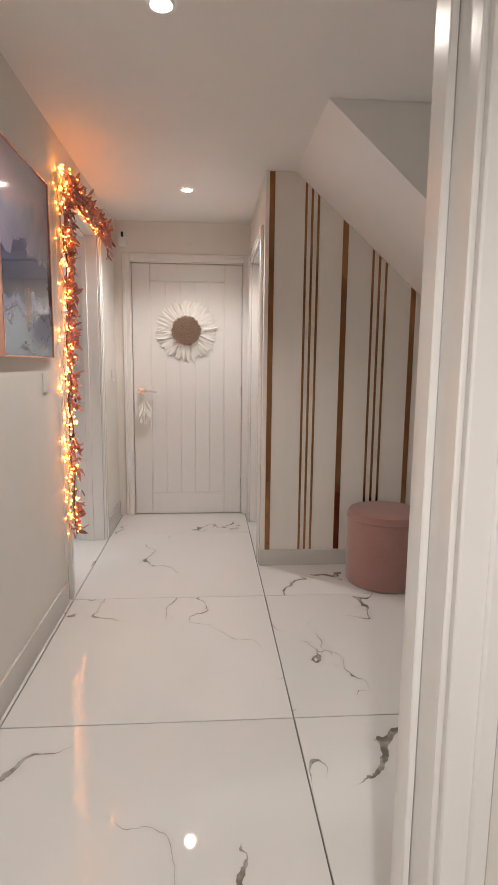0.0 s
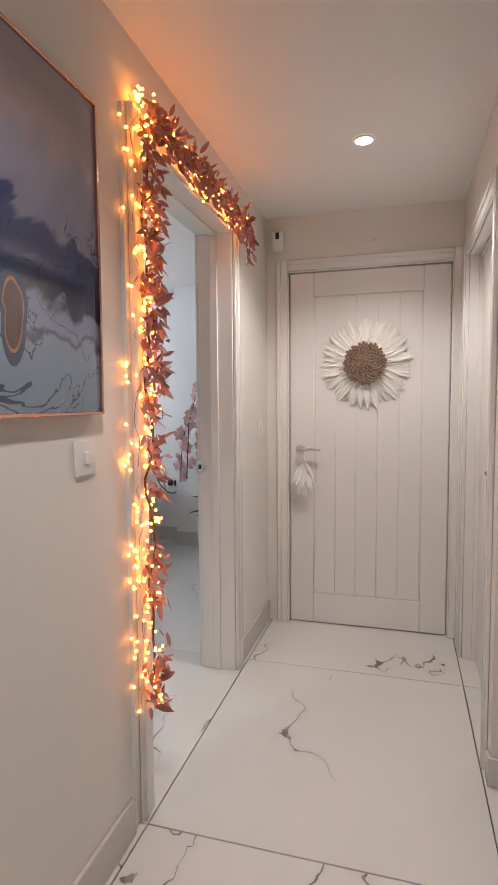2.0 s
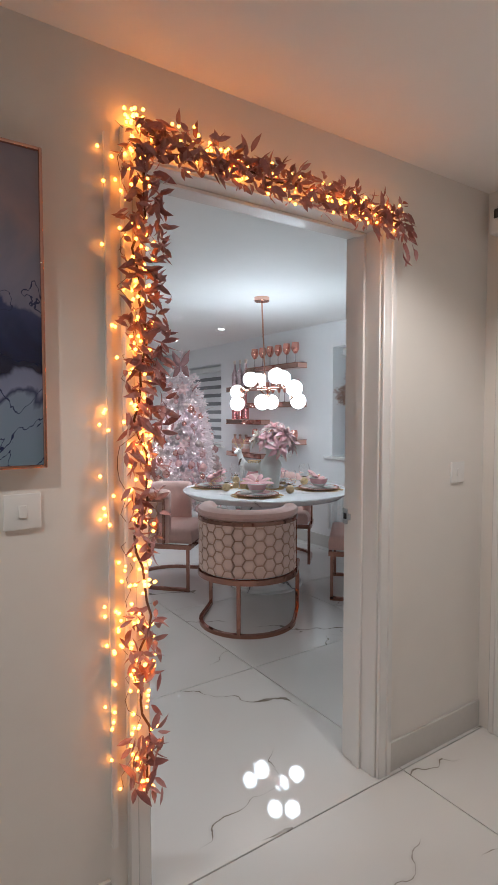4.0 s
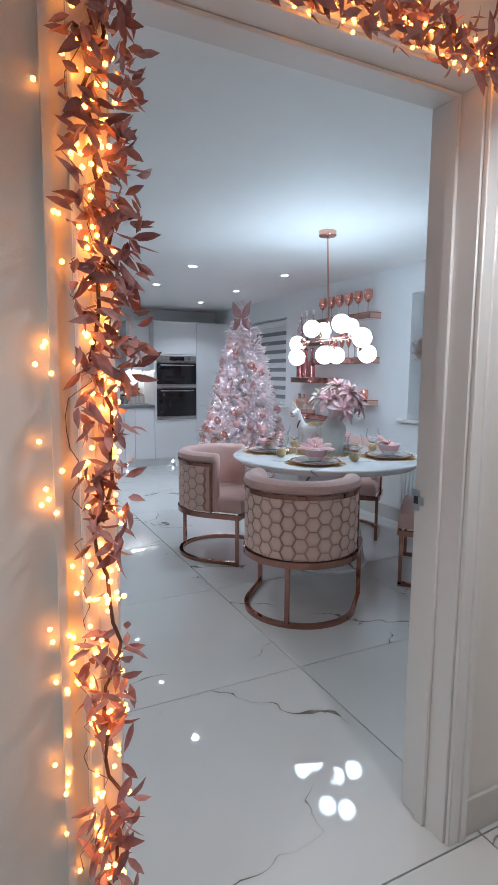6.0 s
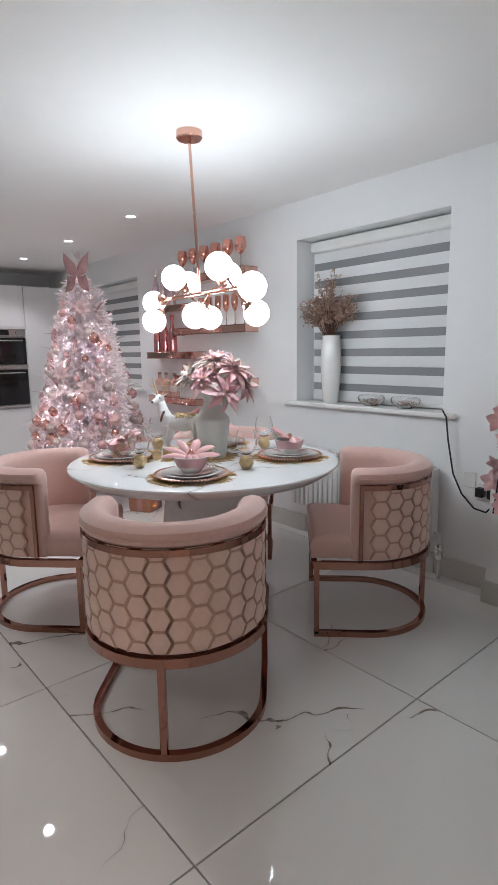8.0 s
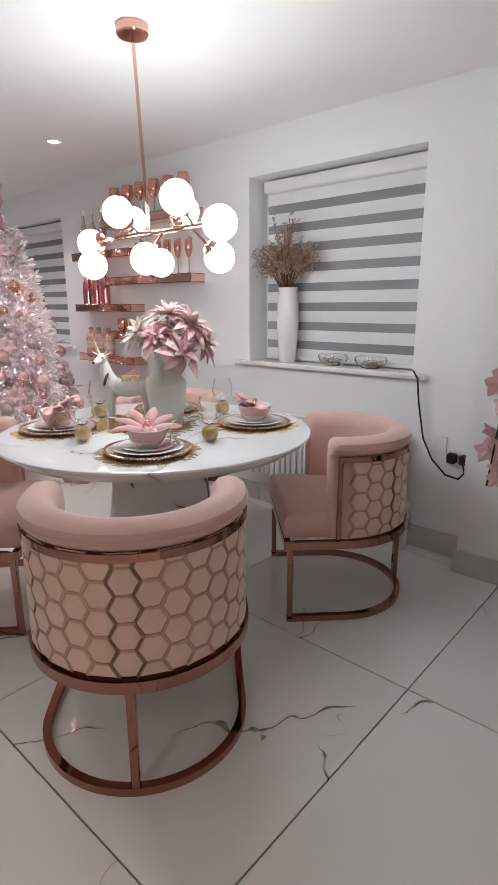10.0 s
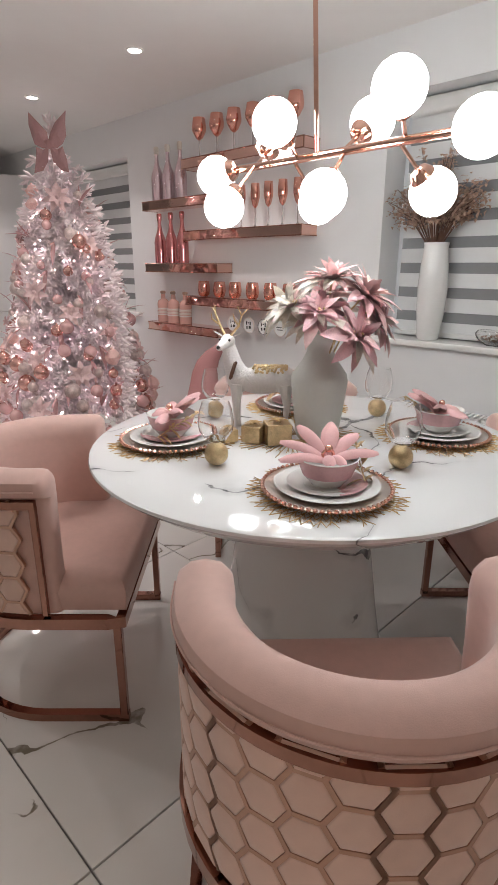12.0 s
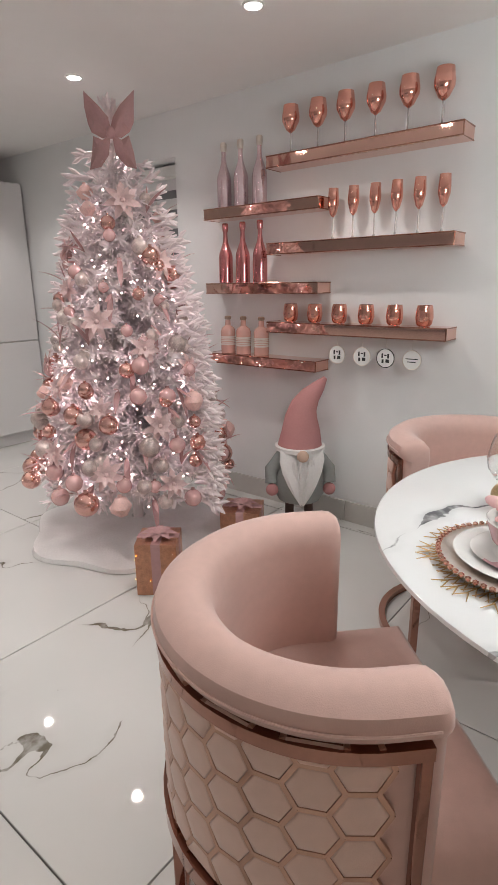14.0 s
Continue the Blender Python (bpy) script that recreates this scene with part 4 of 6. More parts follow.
for k, (ln, wd, cu, mt) in enumerate(((0.075, 0.030, 0.35, M_LEAF), (0.062, 0.024, -0.25, M_LEAF), (0.070, 0.026, 0.5, M_LEAFPALE))):
    bm = bmesh.new()
    leaf(bm, Matrix(), ln, wd, cu)
    protos.append([part("leaf", bm, mt, garland), False])


def put_leaf(at, toward):
    item = rng.choice(protos)
    m = Matrix.Translation(at) @ turned(toward) @ Matrix.Rotation(rng.uniform(0, 6.28), 4, "Y") @ Matrix.Scale(rng.uniform(0.5, 0.88), 4)
    if item[1]:
        again(item[0], "leaf", m, garland)
    else:
        item[0].matrix_basis = m
        item[1] = True


# sprays hang from the upright stem, thick at the top, thin and tufted below
for k in range(190):
    u = rng.random()
    z = 0.36 + 1.72 * u
    dense = u > 0.55
    if not dense and math.sin(z * 19) < -0.1 and rng.random() < 0.75:
        z = 1.2 + 0.85 * rng.random()
        dense = True
    p = Vector((0.03 + rng.uniform(0, 0.035), 2.89 + (rng.uniform(-0.04, 0.062) if dense else rng.uniform(-0.045, 0.03)), z))
    put_leaf(p, (rng.uniform(-0.1, 0.5), rng.uniform(-0.6, 0.7) if dense else rng.uniform(-1, 0.8), rng.uniform(-1.0, 0.3)))
for k in range(96):
    u = rng.random()
    p = Vector((0.04 + rng.uniform(0, 0.05), 2.88 + 1.0 * u, 2.085 - 0.03 * u + rng.uniform(-0.055, 0.035)))
    put_leaf(p, (rng.uniform(0, 0.7), rng.uniform(-1, 1), rng.uniform(-0.9, 0.6)))
for k in range(14):
    put_leaf(Vector((0.05 + rng.uniform(0, 0.03), 3.86 + rng.uniform(0, 0.05), 2.04 - rng.uniform(0, 0.10))), (0.3, rng.uniform(-0.4, 0.6), -1))
bm = bmesh.new()
for k in range(900):
    u = rng.random()
    if k < 420:
        u = u if u > 0.5 or math.sin(u * 33) > -0.1 else 0.55 + 0.4 * rng.random()
        dense = u > 0.55
        p = Vector((0.025 + rng.uniform(0, 0.04), 2.89 + (rng.uniform(-0.052, 0.058) if dense else rng.uniform(-0.05, 0.035)), 0.35 + 1.73 * u))
    else:
        p = Vector((0.035 + rng.uniform(0, 0.045), 2.86 + 1.02 * u, 2.085 - 0.03 * u + rng.uniform(-0.06, 0.04)))
    leaf(bm, Matrix.Translation(p) @ turned((rng.uniform(0, 0.6), rng.uniform(-1, 1), rng.uniform(-1, 0.5))) @ Matrix.Rotation(rng.uniform(0, 6.28), 4, "Y"), rng.uniform(0.03, 0.05), 0.017, rng.uniform(-0.3, 0.5), steps=3)
tagged(part("leaf_mass", bm, M_LEAFPALE, garland, "small dusky pink leaves"), kind="stuff")
bm = bmesh.new()
for k in range(250):
    z = 0.36 + 1.72 * rng.random()
    if rng.random() < 0.2:
        y, x = 2.86 + rng.uniform(-0.085, 0.0), 0.010 + rng.uniform(0, 0.012)
    else:
        y, x = 2.872 + rng.uniform(-0.025, 0.045), 0.012 + rng.uniform(0, 0.05)
    ball(bm, (x, y, z), 0.005, 1)
for k in range(14):
    ball(bm, (0.02 + rng.uniform(0, 0.02), 2.86 + rng.uniform(-0.02, 0.035), 2.10 + rng.uniform(0, 0.045)), 0.005, 1)
for k in range(150):
    u = rng.random()
    ball(bm, (0.010 + rng.uniform(0, 0.06), 2.88 + u, 2.09 - 0.03 * u + rng.uniform(-0.05, 0.045)), 0.005, 1)
tagged(part("light_string", bm, M_FAIRY, garland, "lit amber fairy lights"), kind="stuff")
bm = bmesh.new()
z = 2.1
pts = []
for k in range(60):
    pts.append((0.014 + rng.uniform(0, 0.012), 2.86 + rng.uniform(-0.04, 0.02), 2.11 - 1.74 * k / 59))
tube(bm, pts, 0.0008, 4, up=(1, 0, 0))
part("light_wire", bm, M_VINE, garland, "thin copper wire")

# ---- kitchen units ----
FX, BX = -6.65, -7.199


def cabinet(name, label, y0, y1, z0, z1, splits, fx=FX, group="kitchen units", upright=()):
    """A unit with flat handleless fronts; splits are the heights between its fronts."""
    top = thing(name, label, "cabinet", pose(0, 0, 0), group)
    bm = bmesh.new()
    box(bm, BX, y0 + 0.0005, z0, fx - 0.021, y1 - 0.0005, z1)
    part("body", bm, M_UNIT, top, smooth=False)
    levels = [z0, *splits, z1]
    cols = [y0, *upright, y1]
    for a, b in zip(levels, levels[1:]):
        for c, d in zip(cols, cols[1:]):
            bm = bmesh.new()
            box(bm, fx - 0.019, c + 0.002, a + 0.002, fx, d - 0.002, b - 0.006, 0.003)
            part("door" if b - a > 0.35 else "drawer_front", bm, M_UNIT, top)
    return top


def plinth(y0, y1):
    ob = solid("kitchen_plinth", [(BX, y0, 0.001, FX - 0.055, y1, 0.108)], M_UNIT, kind="")
    return tagged(ob, "white plinth under the kitchen units", "plinth", "kitchen plinths")


cabinet("base_cabinet", "white gloss base unit with three wide drawers", 3.60, 4.48, 0.11, 0.855, (0.40, 0.67))
cabinet("base_cabinet", "white gloss base unit with two narrow doors", 4.48, 4.915, 0.11, 0.855, (), upright=(4.63,))
cabinet("base_cabinet", "white gloss base unit beside the drawers", 2.6, 3.60, 0.11, 0.855, (0.67,), upright=(3.1,))
tall = cabinet("tall_cabinet", "white gloss tall unit housing a double oven", 4.915, 5.56, 0.11, 2.085, (0.685, 1.615))
cabinet("tall_cabinet", "white gloss tall larder unit", 5.56, WY - 0.014, 0.11, 2.085, (0.87,))
for a, b in ((2.6, 4.915), (4.915, 5.56), (5.56, WY - 0.014)):
    plinth(a, b)
wall_cab = thing("wall_cabinet", "white gloss wall unit above the worktop", "cabinet")
bm = bmesh.new()
box(bm, BX, 4.57, 1.38, -6.86, 4.914, 2.085)
part("body", bm, M_UNIT, wall_cab, smooth=False)
bm = bmesh.new()
box(bm, -6.859, 4.572, 1.382, -6.84, 4.912, 2.083, 0.003)
part("door", bm, M_UNIT, wall_cab)
bm = bmesh.new()
box(bm, -7.14, 4.66, 1.372, -7.10, 4.84, 1.3795)
part("light_strip", bm, M_CABLIGHT, wall_cab, "lit under-cabinet strip", smooth=False)
worktop = solid("worktop", [(BX, 2.6, 0.857, FX + 0.018, 4.913, 0.897)], M_WORKTOP, 0.003, kind="")
tagged(worktop, "dark grey worktop on the base units", "worktop")

oven = thing("double_oven", "built-in black glass double oven with steel trim", "oven", pose(FX + 0.001, 4.95, 0.69))
for a, b, mt, nm in ((0.815, 0.905, M_STEEL, "control_panel"), (0.50, 0.805, M_BLACKGLASS, "upper_door"), (0.035, 0.44, M_BLACKGLASS, "lower_door"), (0.445, 0.495, M_STEEL, "trim_rail"), (0.0, 0.03, M_STEEL, "trim_rail")):
    bm = bmesh.new()
    box(bm, 0, 0, a, 0.02, 0.595, b, 0.003)
    ob = part(nm, bm, mt, oven)
    if nm == "control_panel":
        bm = bmesh.new()
        box(bm, 0.0195, 0.19, a + 0.02, 0.022, 0.41, b - 0.015)
        part("display", bm, M_BLACKGLASS, ob, smooth=False)
        for y in (0.09, 0.50):
            bm = bmesh.new()
            tube(bm, [(0.02, y, a + 0.045), (0.04, y, a + 0.045)], 0.018, 14)
            part("knob", bm, M_STEEL, ob)
    if nm.endswith("door"):
        bm = bmesh.new()
        z = b - 0.035
        tube(bm, [(0.02, 0.04, z), (0.05, 0.045, z), (0.05, 0.55, z), (0.02, 0.555, z)], 0.009, 8)
        part("handle", bm, M_STEEL, ob, "steel bar handle")

hood = thing("cooker_hood", "stainless steel chimney cooker hood", "cooker hood", pose(-7.199, 4.06, 0))
bm = bmesh.new()
box(bm, 0, -0.16, 1.78, 0.28, 0.16, CEIL - 0.002, 0.003)
part("chimney", bm, M_STEEL, hood)
bm = bmesh.new()
box(bm, 0, -0.35, 1.69, 0.50, 0.35, 1.735, 0.004)
v = [bm.verts.new(p) for p in ((0, -0.345, 1.735), (0.495, -0.345, 1.735), (0.495, 0.345, 1.735), (0, 0.345, 1.735), (0, -0.16, 1.80), (0.28, -0.16, 1.80), (0.28, 0.16, 1.80), (0, 0.16, 1.80))]
for q in ((0, 1, 5, 4), (1, 2, 6, 5), (2, 3, 7, 6)):
    bm.faces.new([v[i] for i in q])
part("canopy", bm, M_STEEL, hood)
bm = bmesh.new()
box(bm, 0.5, -0.10, 1.70, 0.503, 0.10, 1.727)
part("control_strip", bm, M_BLACK, hood, smooth=False)
splash = solid("glass_splashback", [(-7.199, 3.71, 0.899, -7.190, 4.41, 1.66)], M_GREYGLASS, 0.001, kind="")
tagged(splash, "grey glass splashback behind the hob", "splashback")
hob = solid("hob", [(-7.10, 3.76, 0.8985, -6.72, 4.36, 0.905)], M_BLACKGLASS, 0.002, kind="")
tagged(hob, "black glass hob set on the worktop", "hob")
for y, h, r in ((4.55, 0.15, 0.055), (4.68, 0.14, 0.05), (4.80, 0.14, 0.05)):
    jar = thing("storage_jar", "pale storage jar with a lid on the worktop", "jar", pose(-6.95, y, 0.8975), "jars on the worktop")
    bm = bmesh.new()
    lathe(bm, [(0, 0), (r, 0.001), (r, h * 0.8), (r - 0.006, h * 0.84), (0, h * 0.84)], 20)
    part("pot", bm, M_LABEL if y != 4.55 else M_STEEL, jar)
    bm = bmesh.new()
    lathe(bm, [(r - 0.006, h * 0.842), (r, h * 0.86), (r, h * 0.95), (r - 0.01, h), (0.012, h), (0.012, h + 0.015), (0, h + 0.016)], 20)
    part("lid", bm, M_ROSE, jar, "rose gold lid")
for y in (4.66, 4.83):
    sk = thing("wall_socket", "white wall socket with a black plug above the worktop", "socket", pose(-7.199, y, 1.10), "worktop sockets")
    bm = bmesh.new()
    box(bm, 0.0005, -0.04, -0.04, 0.009, 0.04, 0.04, 0.003)
    part("plate", bm, M_PLASTIC, sk)
    bm = bmesh.new()
    box(bm, 0.009, -0.012, -0.012, 0.02, 0.012, 0.02, 0.003)
    part("plug", bm, M_BLACK, sk, "black plug")

island = thing("kitchen_island", "pale grey kitchen island", "island", pose(0, 0, 0))
bm = bmesh.new()
box(bm, -5.6, 2.45, 0.001, -3.10, 3.33, 0.857, 0.002)
part("carcass", bm, M_ISLAND, island)
isl_top = solid("island_worktop", [(-5.65, 2.40, 0.859, -3.05, 3.37, 0.90)], M_WORKTOP, 0.003, kind="")
tagged(isl_top, "dark grey worktop on the island", "worktop")

for y in (3.55, 4.03, 4.52, 5.2):
    pl = thing("plinth_light", "small round lit spotlight in the kitchen plinth", "plinth light", pose(FX - 0.0545, y, 0.05), "plinth lights")
    bm = bmesh.new()
    tube(bm, [(0, 0, 0), (0.004, 0, 0)], 0.022, 16)
    part("bezel", bm, M_CHROME, pl, "chrome bezel")
    bm = bmesh.new()
    tube(bm, [(0.0042, 0, 0), (0.006, 0, 0)], 0.016, 14)
    part("lamp", bm, M_SPOTK, pl, "lit lamp")

tin = thing("round_tin", "white round tin with dark red lettering on the floor", "tin", pose(-2.940, 3.124, 0.001))
bm = bmesh.new()
lathe(bm, [(0, 0), (0.092, 0), (0.098, 0.006), (0.105, 0.085), (0.101, 0.088), (0.094, 0.01), (0, 0.008)], 32)
part("body", bm, M_CERAMIC, tin)
for k in range(9):
    bm = bmesh.new()
    f = k * 0.698
    box(bm, -0.016, -0.0015, 0.03, 0.016, 0.0015, 0.058, 0.0005)
    bmesh.ops.transform(bm, matrix=Matrix.Rotation(f, 4, "Z") @ Matrix.Translation((0, -0.1015, 0)) @ Matrix.Rotation(radians(4.5), 4, "X"), verts=bm.verts)
    part("lettering", bm, M_FELT, tin, smooth=False)

# ---- window wall: radiator, sockets, cable ----
rad = thing("radiator", "white panel radiator below the window", "radiator", pose(-2.70, WY - 0.02, 0))
n = 26
w = 1.10
for k in range(n):
    bm = bmesh.new()
    x = k * w / n
    box(bm, x + 0.004, -0.095, 0.235, x + w / n - 0.004, -0.08, 0.635, 0.006)
    part("fin", bm, M_PLASTIC, rad)
bm = bmesh.new()
box(bm, 0, -0.08, 0.225, w, -0.012, 0.635, 0.004)
part("panel", bm, M_PLASTIC, rad)
bm = bmesh.new()
for k in range(44):
    box(bm, 0.012 + k * (w - 0.024) / 44, -0.088, 0.637, 0.012 + (k + 0.5) * (w - 0.024) / 44, -0.02, 0.645)
part("top_grille", bm, M_PLASTIC, rad, smooth=False)
bm = bmesh.new()
tube(bm, [(w + 0.035, -0.05, 0.002), (w + 0.035, -0.05, 0.27), (w, -0.05, 0.27)], 0.009, 8, up=(0, 1, 0))
part("pipe", bm, M_PLASTIC, rad)
bm = bmesh.new()
lathe(bm, [(0, 0.12), (0.016, 0.12), (0.021, 0.13), (0.021, 0.20), (0.014, 0.21), (0, 0.211)], 14, (w + 0.035, -0.05, 0))
part("valve", bm, M_CHROME, rad, "white and chrome radiator valve")
for x, z, plug in ((-1.335, 0.535, True), (-1.44, 0.595, False)):
    sk = thing("wall_socket", "white wall socket with black plugs and a cable" if plug else "white blanking plate on the wall", "socket", pose(x, WY, z))
    bm = bmesh.new()
    hw = 0.06 if plug else 0.035
    box(bm, -hw, -0.010, -0.043, hw, -0.0005, 0.043, 0.003)
    part("plate", bm, M_PLASTIC, sk)
    if plug:
        for px in (-0.03, 0.035):
            bm = bmesh.new()
            box(bm, px - 0.024, -0.05, -0.02, px + 0.022, -0.010, 0.03, 0.006)
            part("plug", bm, M_BLACK, sk, "black plug")
cable = thing("power_cable", "black power cable hanging from the sill to a socket", "cable")
bm = bmesh.new()
tube(bm, [(-1.60, WY - 0.04, 0.965), (-1.57, WY - 0.05, 0.93), (-1.555, WY - 0.045, 0.80), (-1.52, WY - 0.04, 0.62), (-1.46, WY - 0.05, 0.52), (-1.38, WY - 0.06, 0.455), (-1.31, WY - 0.07, 0.45), (-1.285, WY - 0.065, 0.485), (-1.30, WY - 0.055, 0.525)], 0.005, 8, up=(0, 1, 0))
part("flex", bm, M_BLACK, cable)

# ---- floating shelves ----
FRONT = 5.95


def shelf(x0, x1, top):
    ob = thing("floating_shelf", "rose gold mirrored floating wall shelf", "shelf", pose(0, 0, 0), "mirrored shelves")
    bm = bmesh.new()
    box(bm, x0, FRONT, top - 0.056, x1, WY - 0.0005, top, 0.0025)
    part("board", bm, M_ROSEMIRROR, ob)
    for z in (top - 0.002, top - 0.0545):
        bm = bmesh.new()
        tube(bm, [(x0 + 0.001, WY - 0.002, z), (x0 + 0.001, FRONT + 0.0005, z), (x1 - 0.001, FRONT + 0.0005, z), (x1 - 0.001, WY - 0.002, z)], 0.0034, 6)
        part("edge_trim", bm, M_ROSEDARK, ob)
    bm = bmesh.new()
    tube(bm, [(x1 - 0.001, FRONT + 0.0005, top - 0.055), (x1 - 0.001, FRONT + 0.0005, top - 0.001)], 0.0034, 6, up=(1, 0, 0))
    part("edge_trim", bm, M_ROSEDARK, ob)


for top in (1.918, 1.503, 1.10):
    shelf(-4.145, -3.158, top)
for top in (1.705, 1.305, 0.905):
    shelf(-4.585, -3.825, top)

SY = 6.015


def row_of(make, xs, z, y=SY):
    first = make()
    first.matrix_basis = pose(xs[0], y, z)
    for x in xs[1:]:
        copy_thing(first, pose(x, y + rng.uniform(-0.004, 0.004), z, 0, 0, rng.uniform(0, 360)))


def wine_glass():
    ob = thing("wine_glass", "large copper-tinted wine glass on a clear stem", "glass", group="copper wine glasses")
    bm = bmesh.new()
    lathe(bm, [(0.004, 0.100), (0.022, 0.113), (0.042, 0.150), (0.044, 0.172), (0.036, 0.222), (0.034, 0.222), (0.042, 0.172), (0.040, 0.150), (0.020, 0.117), (0, 0.108)], 24)
    part("bowl", bm, M_COPPERGLASS, ob, "copper mirrored bowl")
    bm = bmesh.new()
    lathe(bm, [(0, 0.001), (0.036, 0.001), (0.036, 0.003), (0.008, 0.008), (0.0042, 0.02), (0.004, 0.102)], 18)
    part("stem", bm, M_STEM, ob, "clear glass stem")
    return ob


def flute():
    ob = thing("champagne_flute", "copper-tinted champagne flute on a clear stem", "glass", group="copper flutes")
    bm = bmesh.new()
    lathe(bm, [(0.004, 0.105), (0.016, 0.12), (0.0265, 0.16), (0.027, 0.185), (0.0235, 0.235), (0.0215, 0.235), (0.025, 0.185), (0.0245, 0.16), (0.014, 0.124), (0, 0.114)], 20)
    part("bowl", bm, M_COPPERGLASS, ob, "copper mirrored bowl")
    bm = bmesh.new()
    lathe(bm, [(0, 0.001), (0.03, 0.001), (0.03, 0.003), (0.007, 0.007), (0.0035, 0.018), (0.0035, 0.107)], 16)
    part("stem", bm, M_STEM, ob, "clear glass stem")
    return ob


def tumbler():
    ob = bmesh.new()
    lathe(ob, [(0, 0.001), (0.026, 0.001), (0.036, 0.012), (0.041, 0.04), (0.038, 0.075), (0.034, 0.095), (0.032, 0.095), (0.036, 0.075), (0.039, 0.04), (0.034, 0.014), (0, 0.007)], 24)
    o = part("stemless_glass", ob, M_COPPERGLASS)
    return tagged(o, "stemless copper mirrored tumbler", "glass", "copper tumblers")


def bottle(mat, mat_top, label, group, h=0.32, r=0.040, paper=False):
    ob = thing("bottle", label, "bottle", group=group)
    bm = bmesh.new()
    if paper:
        prof = [(0, 0.001), (r, 0.001), (r, h * 0.60), (r * 0.85, h * 0.68), (r * 0.40, h * 0.75), (r * 0.36, h * 0.90), (0, h * 0.90)]
    else:
        prof = [(0, 0.001), (r, 0.002), (r, h * 0.44), (r * 0.9, h * 0.51), (r * 0.62, h * 0.60), (r * 0.40, h * 0.68), (r * 0.31, h * 0.78), (r * 0.30, h * 0.93), (0, h * 0.93)]
    lathe(bm, prof, 22)
    part("body", bm, mat, ob)
    bm = bmesh.new()
    lathe(bm, [(r * 0.37, h * (0.905 if paper else 0.86)), (r * 0.44, h * 0.93), (r * 0.44, h * 0.98), (r * 0.34, h), (0, h)], 16)
    part("stopper", bm, mat_top, ob)
    if paper:
        bm = bmesh.new()
        lathe(bm, [(r + 0.0008, h * 0.22), (r + 0.0008, h * 0.46)], 22)
        part("paper_label", bm, M_LABEL, ob, "pale paper label")
        bm = bmesh.new()
        for k in range(4):
            lathe(bm, [(r + 0.0014, h * (0.27 + 0.045 * k)), (r + 0.0014, h * (0.285 + 0.045 * k))], 22)
        part("print", bm, M_GIN, ob)
    return ob


row_of(wine_glass, [-4.039, -3.883, -3.733, -3.581, -3.427, -3.277], 1.9185)
row_of(flute, [-3.784, -3.673, -3.564, -3.455, -3.349, -3.242], 1.5035)
row_of(tumbler, [-4.028, -3.878, -3.73, -3.583, -3.433, -3.287], 1.1005)
row_of(lambda: bottle(M_BOTTLE, M_SILVER, "pale pink foil-wrapped sparkling wine bottle", "pale pink bottles", 0.335), [-4.483, -4.365, -4.238], 1.7055)
row_of(lambda: bottle(M_BOTTLEROSE, M_BOTTLEROSE, "rose gold foil sparkling wine bottle", "rose gold bottles", 0.325), [-4.483, -4.357, -4.234], 1.3055)
row_of(lambda: bottle(M_GIN, M_SEEDHEAD, "clear bottle of pale pink spirit with a paper label", "pink spirit bottles", 0.215, 0.043, True), [-4.478, -4.357, -4.232], 0.9055)

# hanging decorations under the lowest long shelf
for k, x in enumerate((-3.715, -3.575, -3.45, -3.318)):
    deco = thing("hanging_disc", "white round hanging wall plaque with dark lettering", "plaque", pose(x, FRONT + 0.03, 1.044), "hanging plaques")
    bm = bmesh.new()
    tube(bm, [(0, 0, -0.002), (0, 0, -0.05)], 0.0015, 5, up=(1, 0, 0))
    part("cord", bm, M_PLASTIC, deco)
    bm = bmesh.new()
    tube(bm, [(0, -0.003, -0.097), (0, 0.003, -0.097)], 0.046, 28, up=(1, 0, 0))
    disc = part("disc", bm, M_CERAMIC, deco)
    bm = bmesh.new()
    tube(bm, [(0.045 * math.cos(a), -0.0035, -0.097 + 0.045 * math.sin(a)) for a in np.linspace(0, 6.2, 40)], 0.002, 5, True, up=(0, 1, 0))
    part("rim", bm, M_BLACK if k == 2 else M_SILVER, disc)
    bm = bmesh.new()
    if k < 3:
        for bx0, bz, bw, bh in ((-0.02, -0.085, 0.008, 0.022), (-0.006, -0.083, 0.012, 0.006), (0.010, -0.086, 0.009, 0.022), (-0.018, -0.112, 0.010, 0.018), (0.002, -0.110, 0.018, 0.016)):
            box(bm, bx0, -0.0042, bz - bh / 2, bx0 + bw, -0.0032, bz + bh / 2)
    else:
        box(bm, -0.03, -0.0042, -0.094, 0.03, -0.0032, -0.090)
        box(bm, -0.02, -0.0042, -0.108, 0.02, -0.0032, -0.104)
    part("lettering", bm, M_INK, disc, smooth=False)

# ---- christmas tree ----
TX, TY = -4.60, 5.345
tree = thing("christmas_tree", "white flocked christmas tree with pink baubles, bows and fairy lights", "christmas tree", pose(TX, TY, 0))


def tree_radius(z):
    u = (z - 0.22) / 1.82
    return max(0.03, 0.485 * (1 - u) ** 0.70 + 0.05 * (1 - u))


